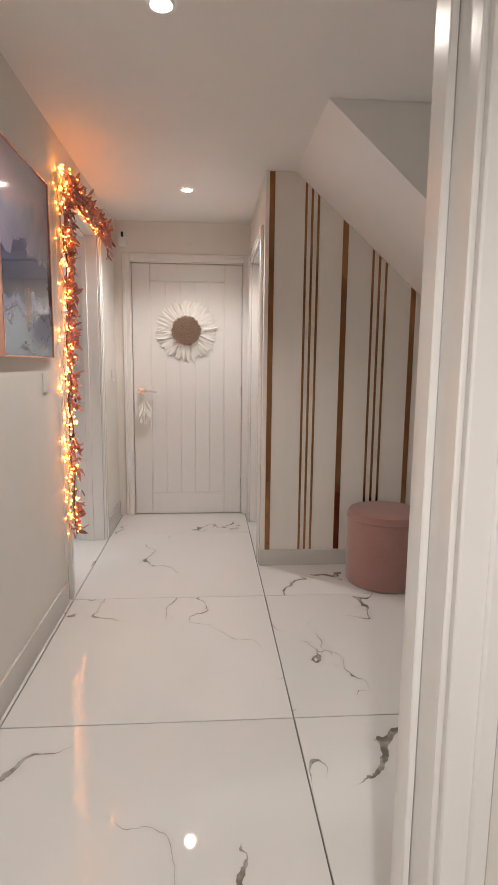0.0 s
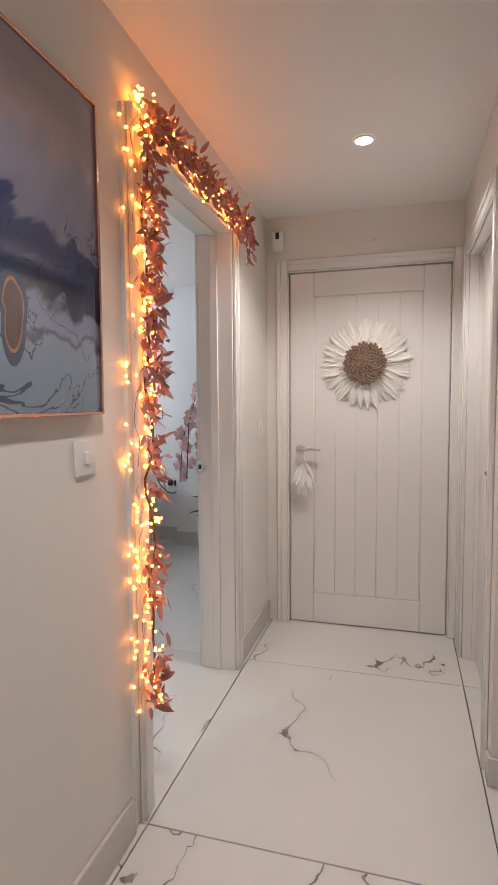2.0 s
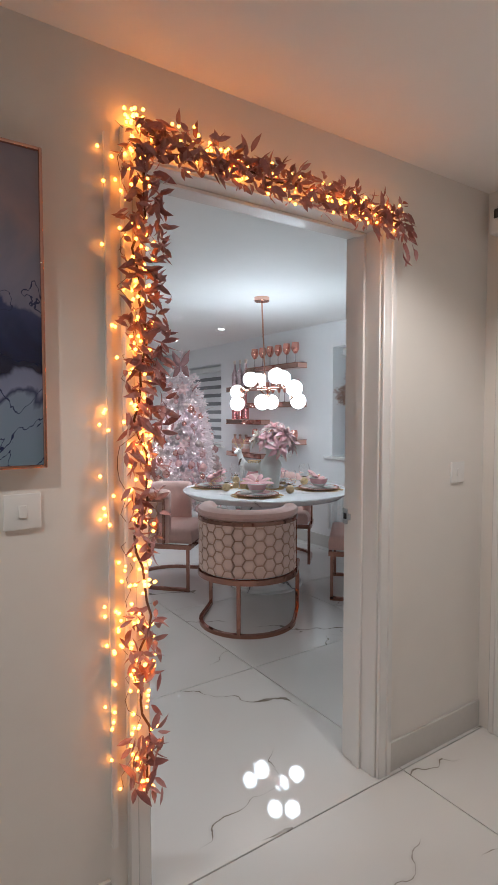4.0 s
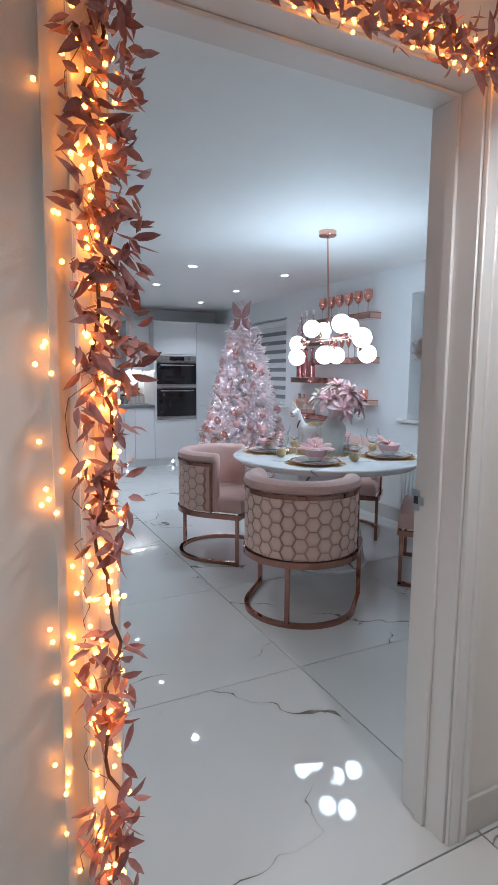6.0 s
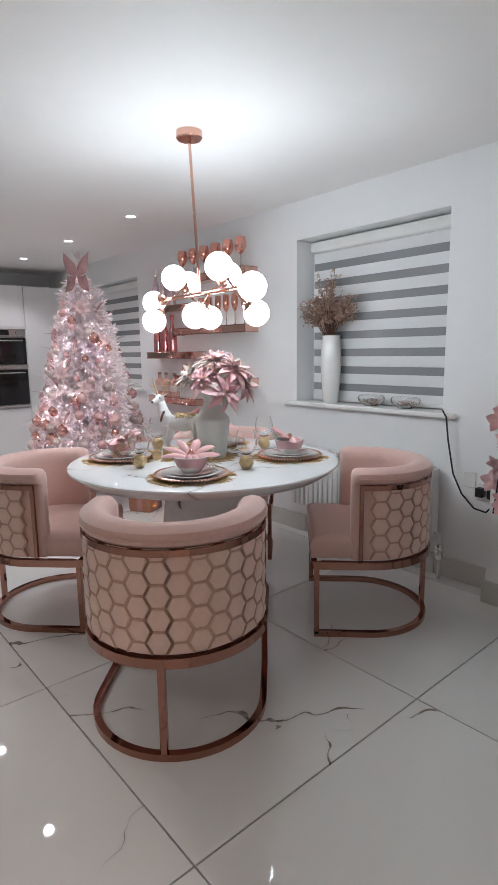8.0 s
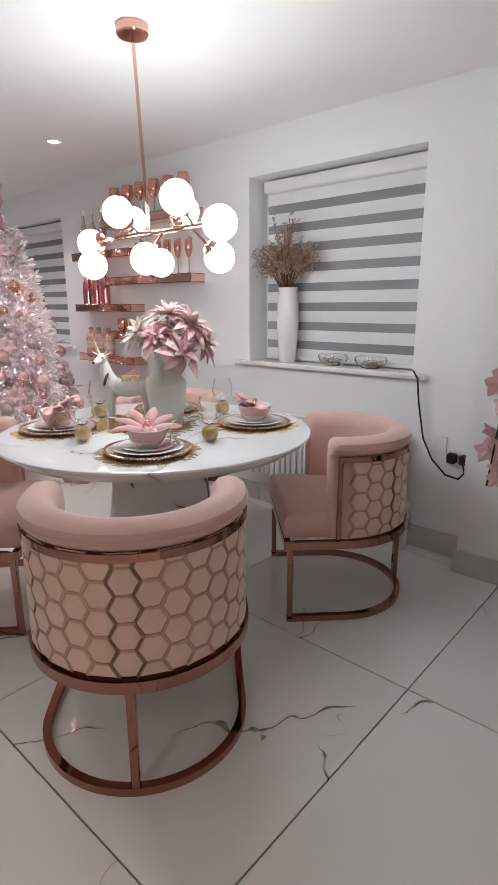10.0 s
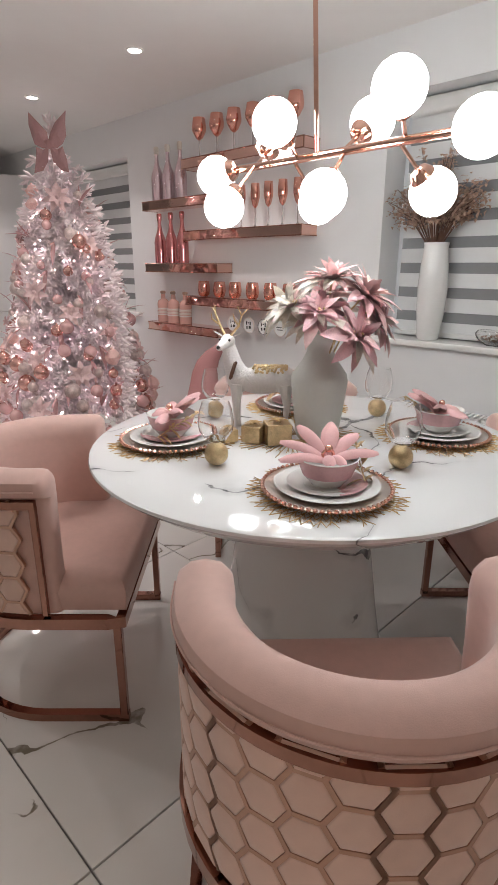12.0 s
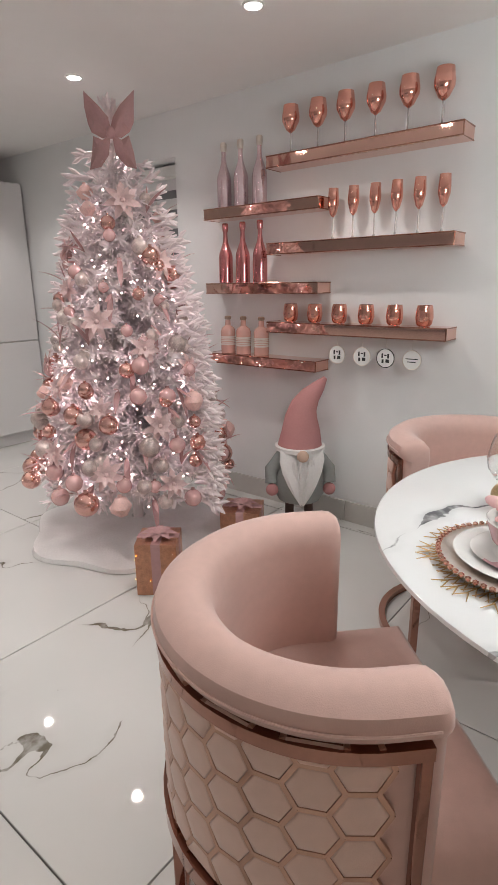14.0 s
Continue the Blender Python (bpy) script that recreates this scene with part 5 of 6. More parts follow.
bm = bmesh.new()
tube(bm, [(0, 0, 0.0), (0, 0, 1.2), (0, 0, 2.05)], [0.03, 0.02, 0.008], 8, up=(1, 0, 0))
part("trunk", bm, M_FLOCK, tree)
verts, faces = [], []
for k in range(620):
    z = 0.30 + 1.76 * (1 - math.sqrt(1 - (k + 0.5) / 620) * 0.999)
    a = k * 2.39996 + rng.uniform(-0.2, 0.2)
    r = tree_radius(z) * rng.uniform(0.74, 1.0)
    drop = rng.uniform(-0.10, 0.06) * r
    tip = Vector((r * math.cos(a), r * math.sin(a), z + drop))
    root = Vector((0, 0, z + 0.10 * r))
    d = (tip - root)
    ln = d.length
    d.normalize()
    side = d.cross(Vector((0, 0, 1))).normalized()
    up = side.cross(d)
    for j in range(int(28 + 115 * ln)):
        t = 1 - 0.92 * rng.random() ** 1.6
        base = root + d * (ln * t)
        f = rng.uniform(0, 6.283)
        out = (d * rng.uniform(0.35, 0.9) + (side * math.cos(f) + up * math.sin(f)) * rng.uniform(0.5, 0.9)).normalized()
        nl = rng.uniform(0.028, 0.06)
        wv = out.cross(Vector((rng.uniform(-1, 1), rng.uniform(-1, 1), rng.uniform(-1, 1)))).normalized() * 0.0062
        i = len(verts)
        verts += [base - wv, base + wv, base + out * nl + wv * 0.5, base + out * nl - wv * 0.5]
        faces.append((i, i + 1, i + 2, i + 3))
me = bpy.data.meshes.new("needles")
me.from_pydata(verts, [], faces)
me.materials.append(M_FLOCK)
needles = new("needle_mass", me)
needles.parent = tree
tagged(needles, "white flocked needles", kind="stuff")
bm = bmesh.new()
tube(bm, [(0, 0, 0), (0, 0.05, 0.004), (0, 0.11, 0.016), (0, 0.135, 0.026)], [0.007, 0.0135, 0.011, 0.003], 7)
for k in range(5):
    f = k * 1.2566
    tube(bm, [(0, 0.03 + 0.012 * k, 0.005), (0.026 * math.cos(f), 0.062 + 0.013 * k, 0.006 + 0.026 * math.sin(f)), (0.036 * math.cos(f), 0.084 + 0.013 * k, 0.01 + 0.036 * math.sin(f))], [0.006, 0.0095, 0.003], 6)
tip = part("branch_tip", bm, M_FLOCK, tree, "thick white flocked branch tip")
for k in range(190):
    z = 0.26 + 1.74 * (1 - math.sqrt(1 - (k + 0.5) / 190))
    a = k * 2.39996 * 1.31
    r = tree_radius(z) * rng.uniform(0.86, 0.98)
    m = Matrix.Translation((r * math.cos(a), r * math.sin(a), z)) @ turned((math.cos(a), math.sin(a), rng.uniform(-0.25, 0.35))) @ Matrix.Rotation(rng.uniform(0, 6.28), 4, "Y") @ Matrix.Scale(rng.uniform(0.75, 1.2), 4)
    if k == 0:
        tip.matrix_basis = m
    else:
        again(tip, "branch_tip", m, tree)
for dx, dy, dz in ((-0.02, 0, 0.0), (0.025, -0.02, -0.03), (0, 0.03, -0.02)):
    again(tip, "branch_tip", Matrix.Translation((dx, dy, 2.02 + dz)) @ turned((dx * 4, dy * 4, 1)), tree)
# baubles
kinds = []
for nm, mt, r, lab in (("bauble", M_BAUBLE, 0.036, "pink pearl bauble"), ("bauble", M_BAUBLEROSE, 0.042, "shiny rose gold bauble"), ("bauble", M_BAUBLEGLIT, 0.037, "champagne glitter bauble"), ("bauble", M_PETAL, 0.037, "soft pink fabric flower ball")):
    bm = bmesh.new()
    ball(bm, (0, 0, 0), r, 3 if mt is not M_PETAL else 2)
    if mt is M_PETAL:
        for v in bm.verts:
            v.co *= rng.uniform(0.82, 1.15)
    lathe(bm, [(0.008, r - 0.002), (0.008, r + 0.008), (0, r + 0.009)], 8)
    kinds.append([part(nm, bm, mt, tree, lab), False])
for k in range(190):
    u = (k + 0.5) / 190
    z = 0.28 + 1.66 * (1 - math.sqrt(1 - u * 0.985))
    a = k * 2.39996 * 1.7 + rng.uniform(-0.3, 0.3)
    r = tree_radius(z) * rng.uniform(0.96, 1.08)
    item = kinds[rng.choice((0, 0, 1, 1, 2, 2, 3))]
    m = Matrix.Translation((r * math.cos(a), r * math.sin(a), z)) @ Matrix.Scale(rng.uniform(0.7, 1.3) * (0.75 + 0.35 * (2.0 - z) / 1.8), 4)
    if item[1]:
        o = again(item[0], "bauble", m, tree)
        o["label"] = item[0]["label"]
    else:
        item[0].matrix_basis, item[1] = m, True
# pink poinsettias and bird tails tucked into the branches
bm = bmesh.new()
for k in range(7):
    leaf(bm, Matrix.Rotation(k * 0.8976, 4, "Z") @ Matrix.Rotation(radians(14), 4, "X"), 0.07, 0.034, 0.3)
    leaf(bm, Matrix.Rotation(k * 0.8976 + 0.4, 4, "Z") @ Matrix.Rotation(radians(48), 4, "X"), 0.052, 0.028, 0.3)
ball(bm, (0, 0, 0.012), 0.010, 1)
flower = part("fabric_flower", bm, M_SOFTPETAL, tree, "pink fabric poinsettia")
bm = bmesh.new()
leaf(bm, Matrix(), 0.16, 0.032, 0.3)
leaf(bm, Matrix.Rotation(0.3, 4, "X"), 0.12, 0.026, -0.2)
spike = part("ribbon_tail", bm, M_RIBBON, tree, "dusky pink ribbon tail")
for k in range(110):
    u = (k + 0.5) / 110
    z = 0.32 + 1.60 * (1 - math.sqrt(1 - u * 0.98))
    a = k * 2.39996 * 2.3 + 1.0
    r = tree_radius(z) * 1.04
    out = Vector((math.cos(a), math.sin(a), 0.25))
    if k % 3 == 1:
        m = Matrix.Translation(out * r + Vector((0, 0, z - 0.25 * r))) @ out.to_track_quat("Z", "Y").to_matrix().to_4x4() @ Matrix.Scale(rng.uniform(0.85, 1.3), 4)
        if k == 1:
            flower.matrix_basis = m
        else:
            again(flower, "fabric_flower", m, tree)
    else:
        m = Matrix.Translation(Vector((math.cos(a), math.sin(a), 0)) * r * 0.9 + Vector((0, 0, z))) @ turned((math.cos(a) * 0.5, math.sin(a) * 0.5, rng.uniform(-0.9, 0.9)))
        if k == 0:
            spike.matrix_basis = m
        else:
            again(spike, "ribbon_tail", m, tree)
bm = bmesh.new()
for k in range(420):
    u = rng.random()
    z = 0.28 + 1.72 * (1 - math.sqrt(1 - u))
    a = rng.uniform(0, 6.283)
    r = tree_radius(z) * rng.uniform(0.75, 1.0)
    ball(bm, (r * math.cos(a), r * math.sin(a), z), 0.0036, 1)
tagged(part("light_string", bm, M_TREELIGHT, tree, "tiny cool white fairy lights"), kind="stuff")
# bow on top
bow = thing("ribbon_bow", "large dusty pink ribbon bow on the tree top", "bow", Matrix.Translation((TX + 0.085, TY - 0.065, 1.962)) @ Matrix.Rotation(radians(38), 4, "Z") @ Matrix.Diagonal((0.88, 1, 0.92, 1)))
EAR = [(0.0, 0.022), (0.012, 0.07), (0.055, 0.118), (0.128, 0.185), (0.126, 0.11), (0.118, 0.045), (0.098, 0.0), (0.05, -0.022), (0.0, -0.02)]
TAIL = [(0.004, -0.01), (0.05, -0.03), (0.092, -0.015), (0.108, -0.085), (0.122, -0.165), (0.065, -0.15), (0.018, -0.10)]
for sx in (-1, 1):
    for nm, outline, puff in (("loop", EAR, 0.034), ("tail", TAIL, 0.012)):
        bm = bmesh.new()
        cx = sum(p[0] for p in outline) / len(outline)
        cz = sum(p[1] for p in outline) / len(outline)
        loops = [[bm.verts.new((sx * (cx + (x - cx) * g), -0.008 - puff * (1 - g) + (0.01 if k % 2 else -0.004) * g, cz + (z - cz) * g)) for k, (x, z) in enumerate(outline)] for g in (1.0, 0.62, 0.25)]
        n = len(outline)
        for la, lb in zip(loops, loops[1:]):
            for k in range(n):
                bm.faces.new((la[k], la[(k + 1) % n], lb[(k + 1) % n], lb[k]))
        bm.faces.new(loops[-1])
        bmesh.ops.recalc_face_normals(bm, faces=bm.faces)
        bmesh.ops.solidify(bm, geom=bm.faces[:], thickness=0.004)
        part(nm, bm, M_RIBBON, bow)
bm = bmesh.new()
ball(bm, (0, -0.01, 0), 0.026, 2, squash=(1, 0.8, 1.15))
part("knot", bm, M_RIBBON, bow)
# fur skirt
skirt = thing("tree_skirt", "white faux fur skirt spread under the tree", "tree skirt", pose(TX, TY, 0))
bm = bmesh.new()
lathe(bm, [(0.04, 0.05), (0.15, 0.045), (0.30, 0.042), (0.48, 0.036), (0.56, 0.026), (0.568, 0.004), (0.54, 0.001)], 72)
for v in bm.verts:
    a = math.atan2(v.co.y, v.co.x)
    r = v.co.xy.length
    k = 1 + 0.045 * (r / 0.56) ** 2 * math.sin(a * 7 + 1) + 0.02 * math.sin(a * 3)
    v.co.x *= k
    v.co.y *= k
    v.co.z = max(0.001, v.co.z * (1 + 0.35 * math.sin(a * 9) * r))
part("fur", bm, M_FUR, skirt)


def gift(x, y, w, h, turn):
    ob = thing("gift_box", "rose gold glitter gift box with a ribbon bow and lights", "gift", pose(x, y, 0.001, 0, 0, turn), "presents by the tree")
    bm = bmesh.new()
    box(bm, -w / 2, -w / 2, 0, w / 2, w / 2, h, 0.005, 2)
    part("carton", bm, M_GIFT, ob)
    for b in ((-0.02, -w / 2 - 0.002, 0.002, 0.02, w / 2 + 0.002, h + 0.002), (-w / 2 - 0.0025, -0.02, 0.003, w / 2 + 0.0025, 0.02, h + 0.003)):
        bm = bmesh.new()
        box(bm, *b, 0.001)
        part("ribbon", bm, M_RIBBON, ob)
    for k in range(8):
        bm = bmesh.new()
        leaf(bm, Matrix.Translation((0, 0, h + 0.006)) @ Matrix.Rotation(k * 0.785, 4, "Z") @ Matrix.Rotation(radians(35), 4, "X"), 0.075, 0.05, 0.6)
        part("bow_loop", bm, M_RIBBON, ob)
    bm = bmesh.new()
    for k in range(16):
        f = rng.choice(((1, 0), (-1, 0), (0, 1), (0, -1)))
        t = rng.uniform(-w / 2, w / 2)
        p = (f[0] * (w / 2 + 0.003) + (t if f[1] else 0), f[1] * (w / 2 + 0.003) + (t if f[0] else 0), rng.uniform(0.02, h))
        ball(bm, p, 0.0022, 1)
    tagged(part("light_string", bm, M_FAIRY, ob), kind="stuff")
    return ob


gift(-4.00, 4.96, 0.18, 0.24, 38)
gift(-3.98, 5.52, 0.20, 0.20, 30)

# gnome
bm = bmesh.new()
for sx in (-0.055, 0.055):
    tube(bm, [(sx, 0, 0.0), (sx, 0, 0.21)], 0.026, 10, mi=3, up=(1, 0, 0))
    ball(bm, (sx, -0.03, 0.025), 0.04, 2, 3, (0.8, 1.4, 0.62))
lathe(bm, [(0, 0.18), (0.12, 0.185), (0.148, 0.235), (0.14, 0.32), (0.11, 0.43), (0.08, 0.48), (0, 0.49)], 24, mi=1)
for sx in (-1, 1):
    tube(bm, [(sx * 0.09, 0, 0.44), (sx * 0.16, -0.02, 0.36), (sx * 0.165, -0.05, 0.29)], [0.045, 0.042, 0.036], 10, mi=1)
    ball(bm, (sx * 0.16, -0.07, 0.26), 0.036, 2, 0)
beard = [(0.488, 0.118, -0.085), (0.44, 0.122, -0.112), (0.38, 0.108, -0.135), (0.32, 0.082, -0.15), (0.26, 0.05, -0.155), (0.20, 0.012, -0.15)]
rings = []
for z, w, y in beard:
    rings.append([(w * math.cos(f), y - 0.028 * math.sin(f) * (0.6 + 0.4 * math.cos(5 * f)) if math.sin(f) > 0 else y + 0.05 * -math.sin(f), z + 0.006 * math.cos(9 * f)) for f in [6.283 * q / 20 for q in range(20)]])
sweep(bm, rings, rings, mi=2)
for k in range(60):
    q, f = rng.random(), rng.uniform(-1, 1)
    leaf(bm, Matrix.Translation((f * (0.115 - 0.085 * q), -0.115 - 0.05 * (1 - abs(f)) - 0.03 * q, 0.47 - 0.20 * q)) @ Matrix.Rotation(f * 0.3, 4, "Y") @ Matrix.Rotation(radians(-86), 4, "X"), rng.uniform(0.05, 0.09), 0.02, 0.05, 2)
ball(bm, (0, -0.15, 0.475), 0.033, 2, 4)
lathe(bm, [(0.128, 0.475), (0.14, 0.48), (0.14, 0.50), (0.125, 0.505)], 20, mi=2)
hat = [((0, 0, 0.495), 0.125), ((0.005, 0, 0.58), 0.108), ((0.005, 0, 0.66), 0.09), ((0.02, 0, 0.72), 0.075), ((0.055, 0, 0.78), 0.056), ((0.10, 0, 0.83), 0.035), ((0.135, 0, 0.875), 0.012)]
tube(bm, [h[0] for h in hat], [h[1] for h in hat], 18, mi=0, up=(0, 1, 0))
gn = part("gnome_figure", bm, M_FELT, None, mats=(M_GREYFELT, M_FUR, M_BOOT, M_SKIN))
gn.matrix_basis = pose(-3.85, 5.85, 0, 0, 0, 40) @ Matrix.Scale(0.95, 4)
tagged(gn, "standing felt gnome with pink pointed hat and white beard", "figurine")

# ---- table setting ----
Z0 = TZ + 0.0005


def setting(x, y, turn):
    def at(z, dx=0.0, dy=0.0, extra=0.0):
        return pose(x, y, z, 0, 0, turn) @ pose(dx, dy, 0, 0, 0, extra)

    mat = thing("placemat", "gold twig starburst placemat on the marble table", "placemat", at(Z0), "placemats")
    bm = bmesh.new()
    for k in range(46):
        a = 2 * math.pi * k / 46
        ln = rng.uniform(0.155, 0.20)
        pts = [(0.04 * math.cos(a), 0.04 * math.sin(a), 0.003), (0.12 * math.cos(a + 0.03), 0.12 * math.sin(a + 0.03), 0.0045), (ln * math.cos(a - 0.02), ln * math.sin(a - 0.02), 0.003)]
        tube(bm, pts, [0.0018, 0.0024, 0.0012], 4)
        for q in (0.12, 0.145, 0.17):
            if q < ln:
                for s in (-1, 1):
                    b = a + s * 0.5
                    tube(bm, [(q * math.cos(a), q * math.sin(a), 0.004), (q * math.cos(a) + 0.03 * math.cos(b), q * math.sin(a) + 0.03 * math.sin(b), 0.0035)], [0.0018, 0.0009], 4)
    part("weave", bm, M_TWIG, mat)
    charger = thing("charger_plate", "champagne charger plate with a beaded rim", "plate", at(Z0 + 0.008), "charger plates")
    bm = bmesh.new()
    lathe(bm, [(0, 0), (0.10, 0), (0.152, 0.008), (0.156, 0.010), (0.150, 0.011), (0.10, 0.004), (0, 0.004)], 48)
    part("dish", bm, M_SILVER, charger)
    bm = bmesh.new()
    for k in range(64):
        a = 2 * math.pi * k / 64
        ball(bm, (0.155 * math.cos(a), 0.155 * math.sin(a), 0.0115), 0.0062, 1)
    part("beaded_rim", bm, M_ROSE, charger, "rose gold beads")
    dinner = bmesh.new()
    lathe(dinner, [(0, 0), (0.075, 0), (0.125, 0.012), (0.128, 0.014), (0.122, 0.0155), (0.075, 0.005), (0, 0.005)], 40)
    ob = part("dinner_plate", dinner, M_CERAMIC)
    ob.matrix_basis = at(Z0 + 0.0135)
    tagged(ob, "white ceramic dinner plate on a charger", "plate", "dinner plates")
    side_p = bmesh.new()
    lathe(side_p, [(0, 0), (0.055, 0), (0.094, 0.010), (0.097, 0.012), (0.091, 0.0135), (0.055, 0.005)], 36)
    lathe(side_p, [(0.055, 0.005), (0, 0.005)], 36)
    for f in side_p.faces:
        if f.calc_center_median().x > 0.02 and f.calc_center_median().z > 0.004:
            f.material_index = 1
    ob = part("side_plate", side_p, M_CERAMIC, mats=(M_PINKCER,))
    ob.matrix_basis = at(Z0 + 0.0195)
    tagged(ob, "white side plate with a pink glazed half", "plate", "side plates")
    bowl = bmesh.new()
    lathe(bowl, [(0, 0.002), (0.038, 0.0), (0.040, 0.004), (0.060, 0.026)], 36)
    lathe(bowl, [(0.060, 0.026), (0.071, 0.056), (0.073, 0.066)], 36, mi=1)
    lathe(bowl, [(0.073, 0.066), (0.075, 0.068), (0.073, 0.070), (0.068, 0.062), (0.055, 0.026), (0.036, 0.010), (0, 0.008)], 36)
    ob = part("bowl", bowl, M_CERAMIC, mats=(M_PINKCER,))
    ob.matrix_basis = at(Z0 + 0.025)
    tagged(ob, "small white bowl with a pink glazed band", "bowl", "bowls")
    nap = thing("napkin", "pink cloth napkin folded as a bow in the bowl", "napkin", at(Z0 + 0.083, extra=rng.uniform(-15, 15)), "napkins")
    for yaw, tilt, ln, wd in ((-98, 6, 0.12, 0.044), (-64, 20, 0.118, 0.042), (-24, 36, 0.11, 0.044), (20, 38, 0.108, 0.044), (60, 20, 0.118, 0.042), (96, 6, 0.12, 0.044), (158, 6, 0.055, 0.034), (204, 8, 0.055, 0.034)):
        bm = bmesh.new()
        base = Matrix.Rotation(radians(-yaw + rng.uniform(-7, 7)), 4, "Z") @ Matrix.Rotation(radians(tilt), 4, "X")
        rings = []
        for i in range(8):
            u = i / 7
            w = wd * (0.32 + 0.68 * math.sin(math.pi * min(0.93, 0.15 + 0.62 * u))) * (1.0 if i < 6 else 0.86 if i == 6 else 0.45)
            h = 0.0085 * (1.0 if i < 7 else 0.4)
            rings.append([base @ Vector((w / 2 * math.cos(f), 0.004 + ln * u, h / 2 * math.sin(f) + 0.014 * math.sin(u * 3.1) - 0.5 * w * math.cos(f) ** 2 * 0.55)) for f in [6.283 * q / 12 for q in range(12)]])
        sweep(bm, rings, rings)
        part("fold", bm, M_NAPKIN, nap)
    bm = bmesh.new()
    tube(bm, [(0.014 * math.cos(a), 0.0, 0.012 + 0.014 * math.sin(a)) for a in np.linspace(0, 6.0, 18)], 0.004, 6, True, up=(0, 1, 0))
    ball(bm, (0, -0.004, 0.03), 0.010, 2)
    part("napkin_ring", bm, M_ROSE, nap, "rose gold napkin ring")
    sprig = thing("gold_sprig", "gold fern sprig laid beside the bowl", "sprig", at(Z0 + 0.036, 0.085, -0.03, 20) @ Matrix.Scale(1.45, 4), "gold sprigs")
    bm = bmesh.new()
    stem = [(0, 0, 0.004), (0.01, 0.04, 0.03), (0.025, 0.08, 0.055)]
    tube(bm, stem, 0.0014, 5)
    for k in range(26):
        u = k / 25
        p = Vector(stem[0]).lerp(Vector(stem[2]), u)
        leaf(bm, Matrix.Translation(p) @ Matrix.Rotation(radians(60 if k % 2 else -60), 4, "Z") @ Matrix.Rotation(radians(rng.uniform(-20, 50)), 4, "X"), 0.034 * (1.15 - u * 0.6), 0.008, 0.3)
    part("fronds", bm, M_GOLD, sprig)


for x, y, turn in ((-1.915, 4.575, 45), (-2.495, 4.555, -45), (-1.935, 5.185, 135), (-2.50, 5.16, 225)):
    setting(x, y, turn)


def goblet(x, y):
    ob = thing("goblet", "clear balloon glass on a gold glitter ball base", "glass", pose(x, y, Z0), "goblets")
    bm = bmesh.new()
    ball(bm, (0, 0, 0.033), 0.033, 3)
    for v in bm.verts:
        v.co.z = max(0.001, v.co.z)
    part("ball_base", bm, M_GOLD, ob, "gold glitter ball")
    bm = bmesh.new()
    lathe(bm, [(0.010, 0.066), (0.030, 0.076), (0.046, 0.10), (0.049, 0.125), (0.044, 0.155), (0.037, 0.178), (0.0362, 0.178), (0.043, 0.155), (0.048, 0.125), (0.045, 0.101), (0.029, 0.078), (0, 0.069)], 28)
    part("bowl", bm, M_GLASS, ob, "clear glass bowl")


for x, y in ((-2.245, 4.515), (-1.875, 4.85), (-2.21, 5.265), (-2.60, 4.83)):
    goblet(x, y)

vase = bmesh.new()
lathe(vase, [(0, 0.001), (0.062, 0.001), (0.066, 0.006), (0.083, 0.14), (0.088, 0.185), (0.084, 0.205), (0.055, 0.245), (0.040, 0.275), (0.040, 0.30), (0.056, 0.345), (0.053, 0.345), (0.036, 0.30), (0.036, 0.275), (0.05, 0.24), (0.078, 0.20), (0.05, 0.02), (0, 0.015)], 40)
VX, VY = -2.21, 4.915
ob = part("flower_vase", vase, M_FROST)
ob.matrix_basis = pose(VX, VY, Z0)
tagged(ob, "frosted white shouldered glass vase on the table", "vase")
flowers = thing("poinsettia_bouquet", "pink and silver fabric poinsettias in a vase", "flowers", pose(VX, VY, Z0 + 0.30))
protos_f = []
for nm, mt, ln, wd in (("petal", M_SOFTPETAL, 0.098, 0.040), ("petal", M_PETALROSE, 0.092, 0.038), ("petal", M_PETALPALE, 0.105, 0.036)):
    bm = bmesh.new()
    leaf(bm, Matrix(), ln, wd, 0.28, steps=5)
    bmesh.ops.solidify(bm, geom=bm.faces[:], thickness=0.0012)
    protos_f.append([part(nm, bm, mt, flowers), False])
HEADS = [((0.12, 0.09, 0.06), 0, 1.0), ((-0.09, 0.06, 0.05), 2, 0.9), ((0.10, 0.05, 0.13), 0, 1.1), ((-0.02, -0.10, 0.10), 2, 0.9), ((0.03, 0.0, 0.17), 0, 1.0), ((0.13, -0.02, 0.03), 1, 1.0), ((-0.11, -0.02, 0.10), 2, 0.9), ((0.06, 0.13, 0.08), 1, 0.9), ((-0.05, 0.09, 0.12), 0, 0.8), ((0.06, -0.09, 0.09), 1, 0.9)]
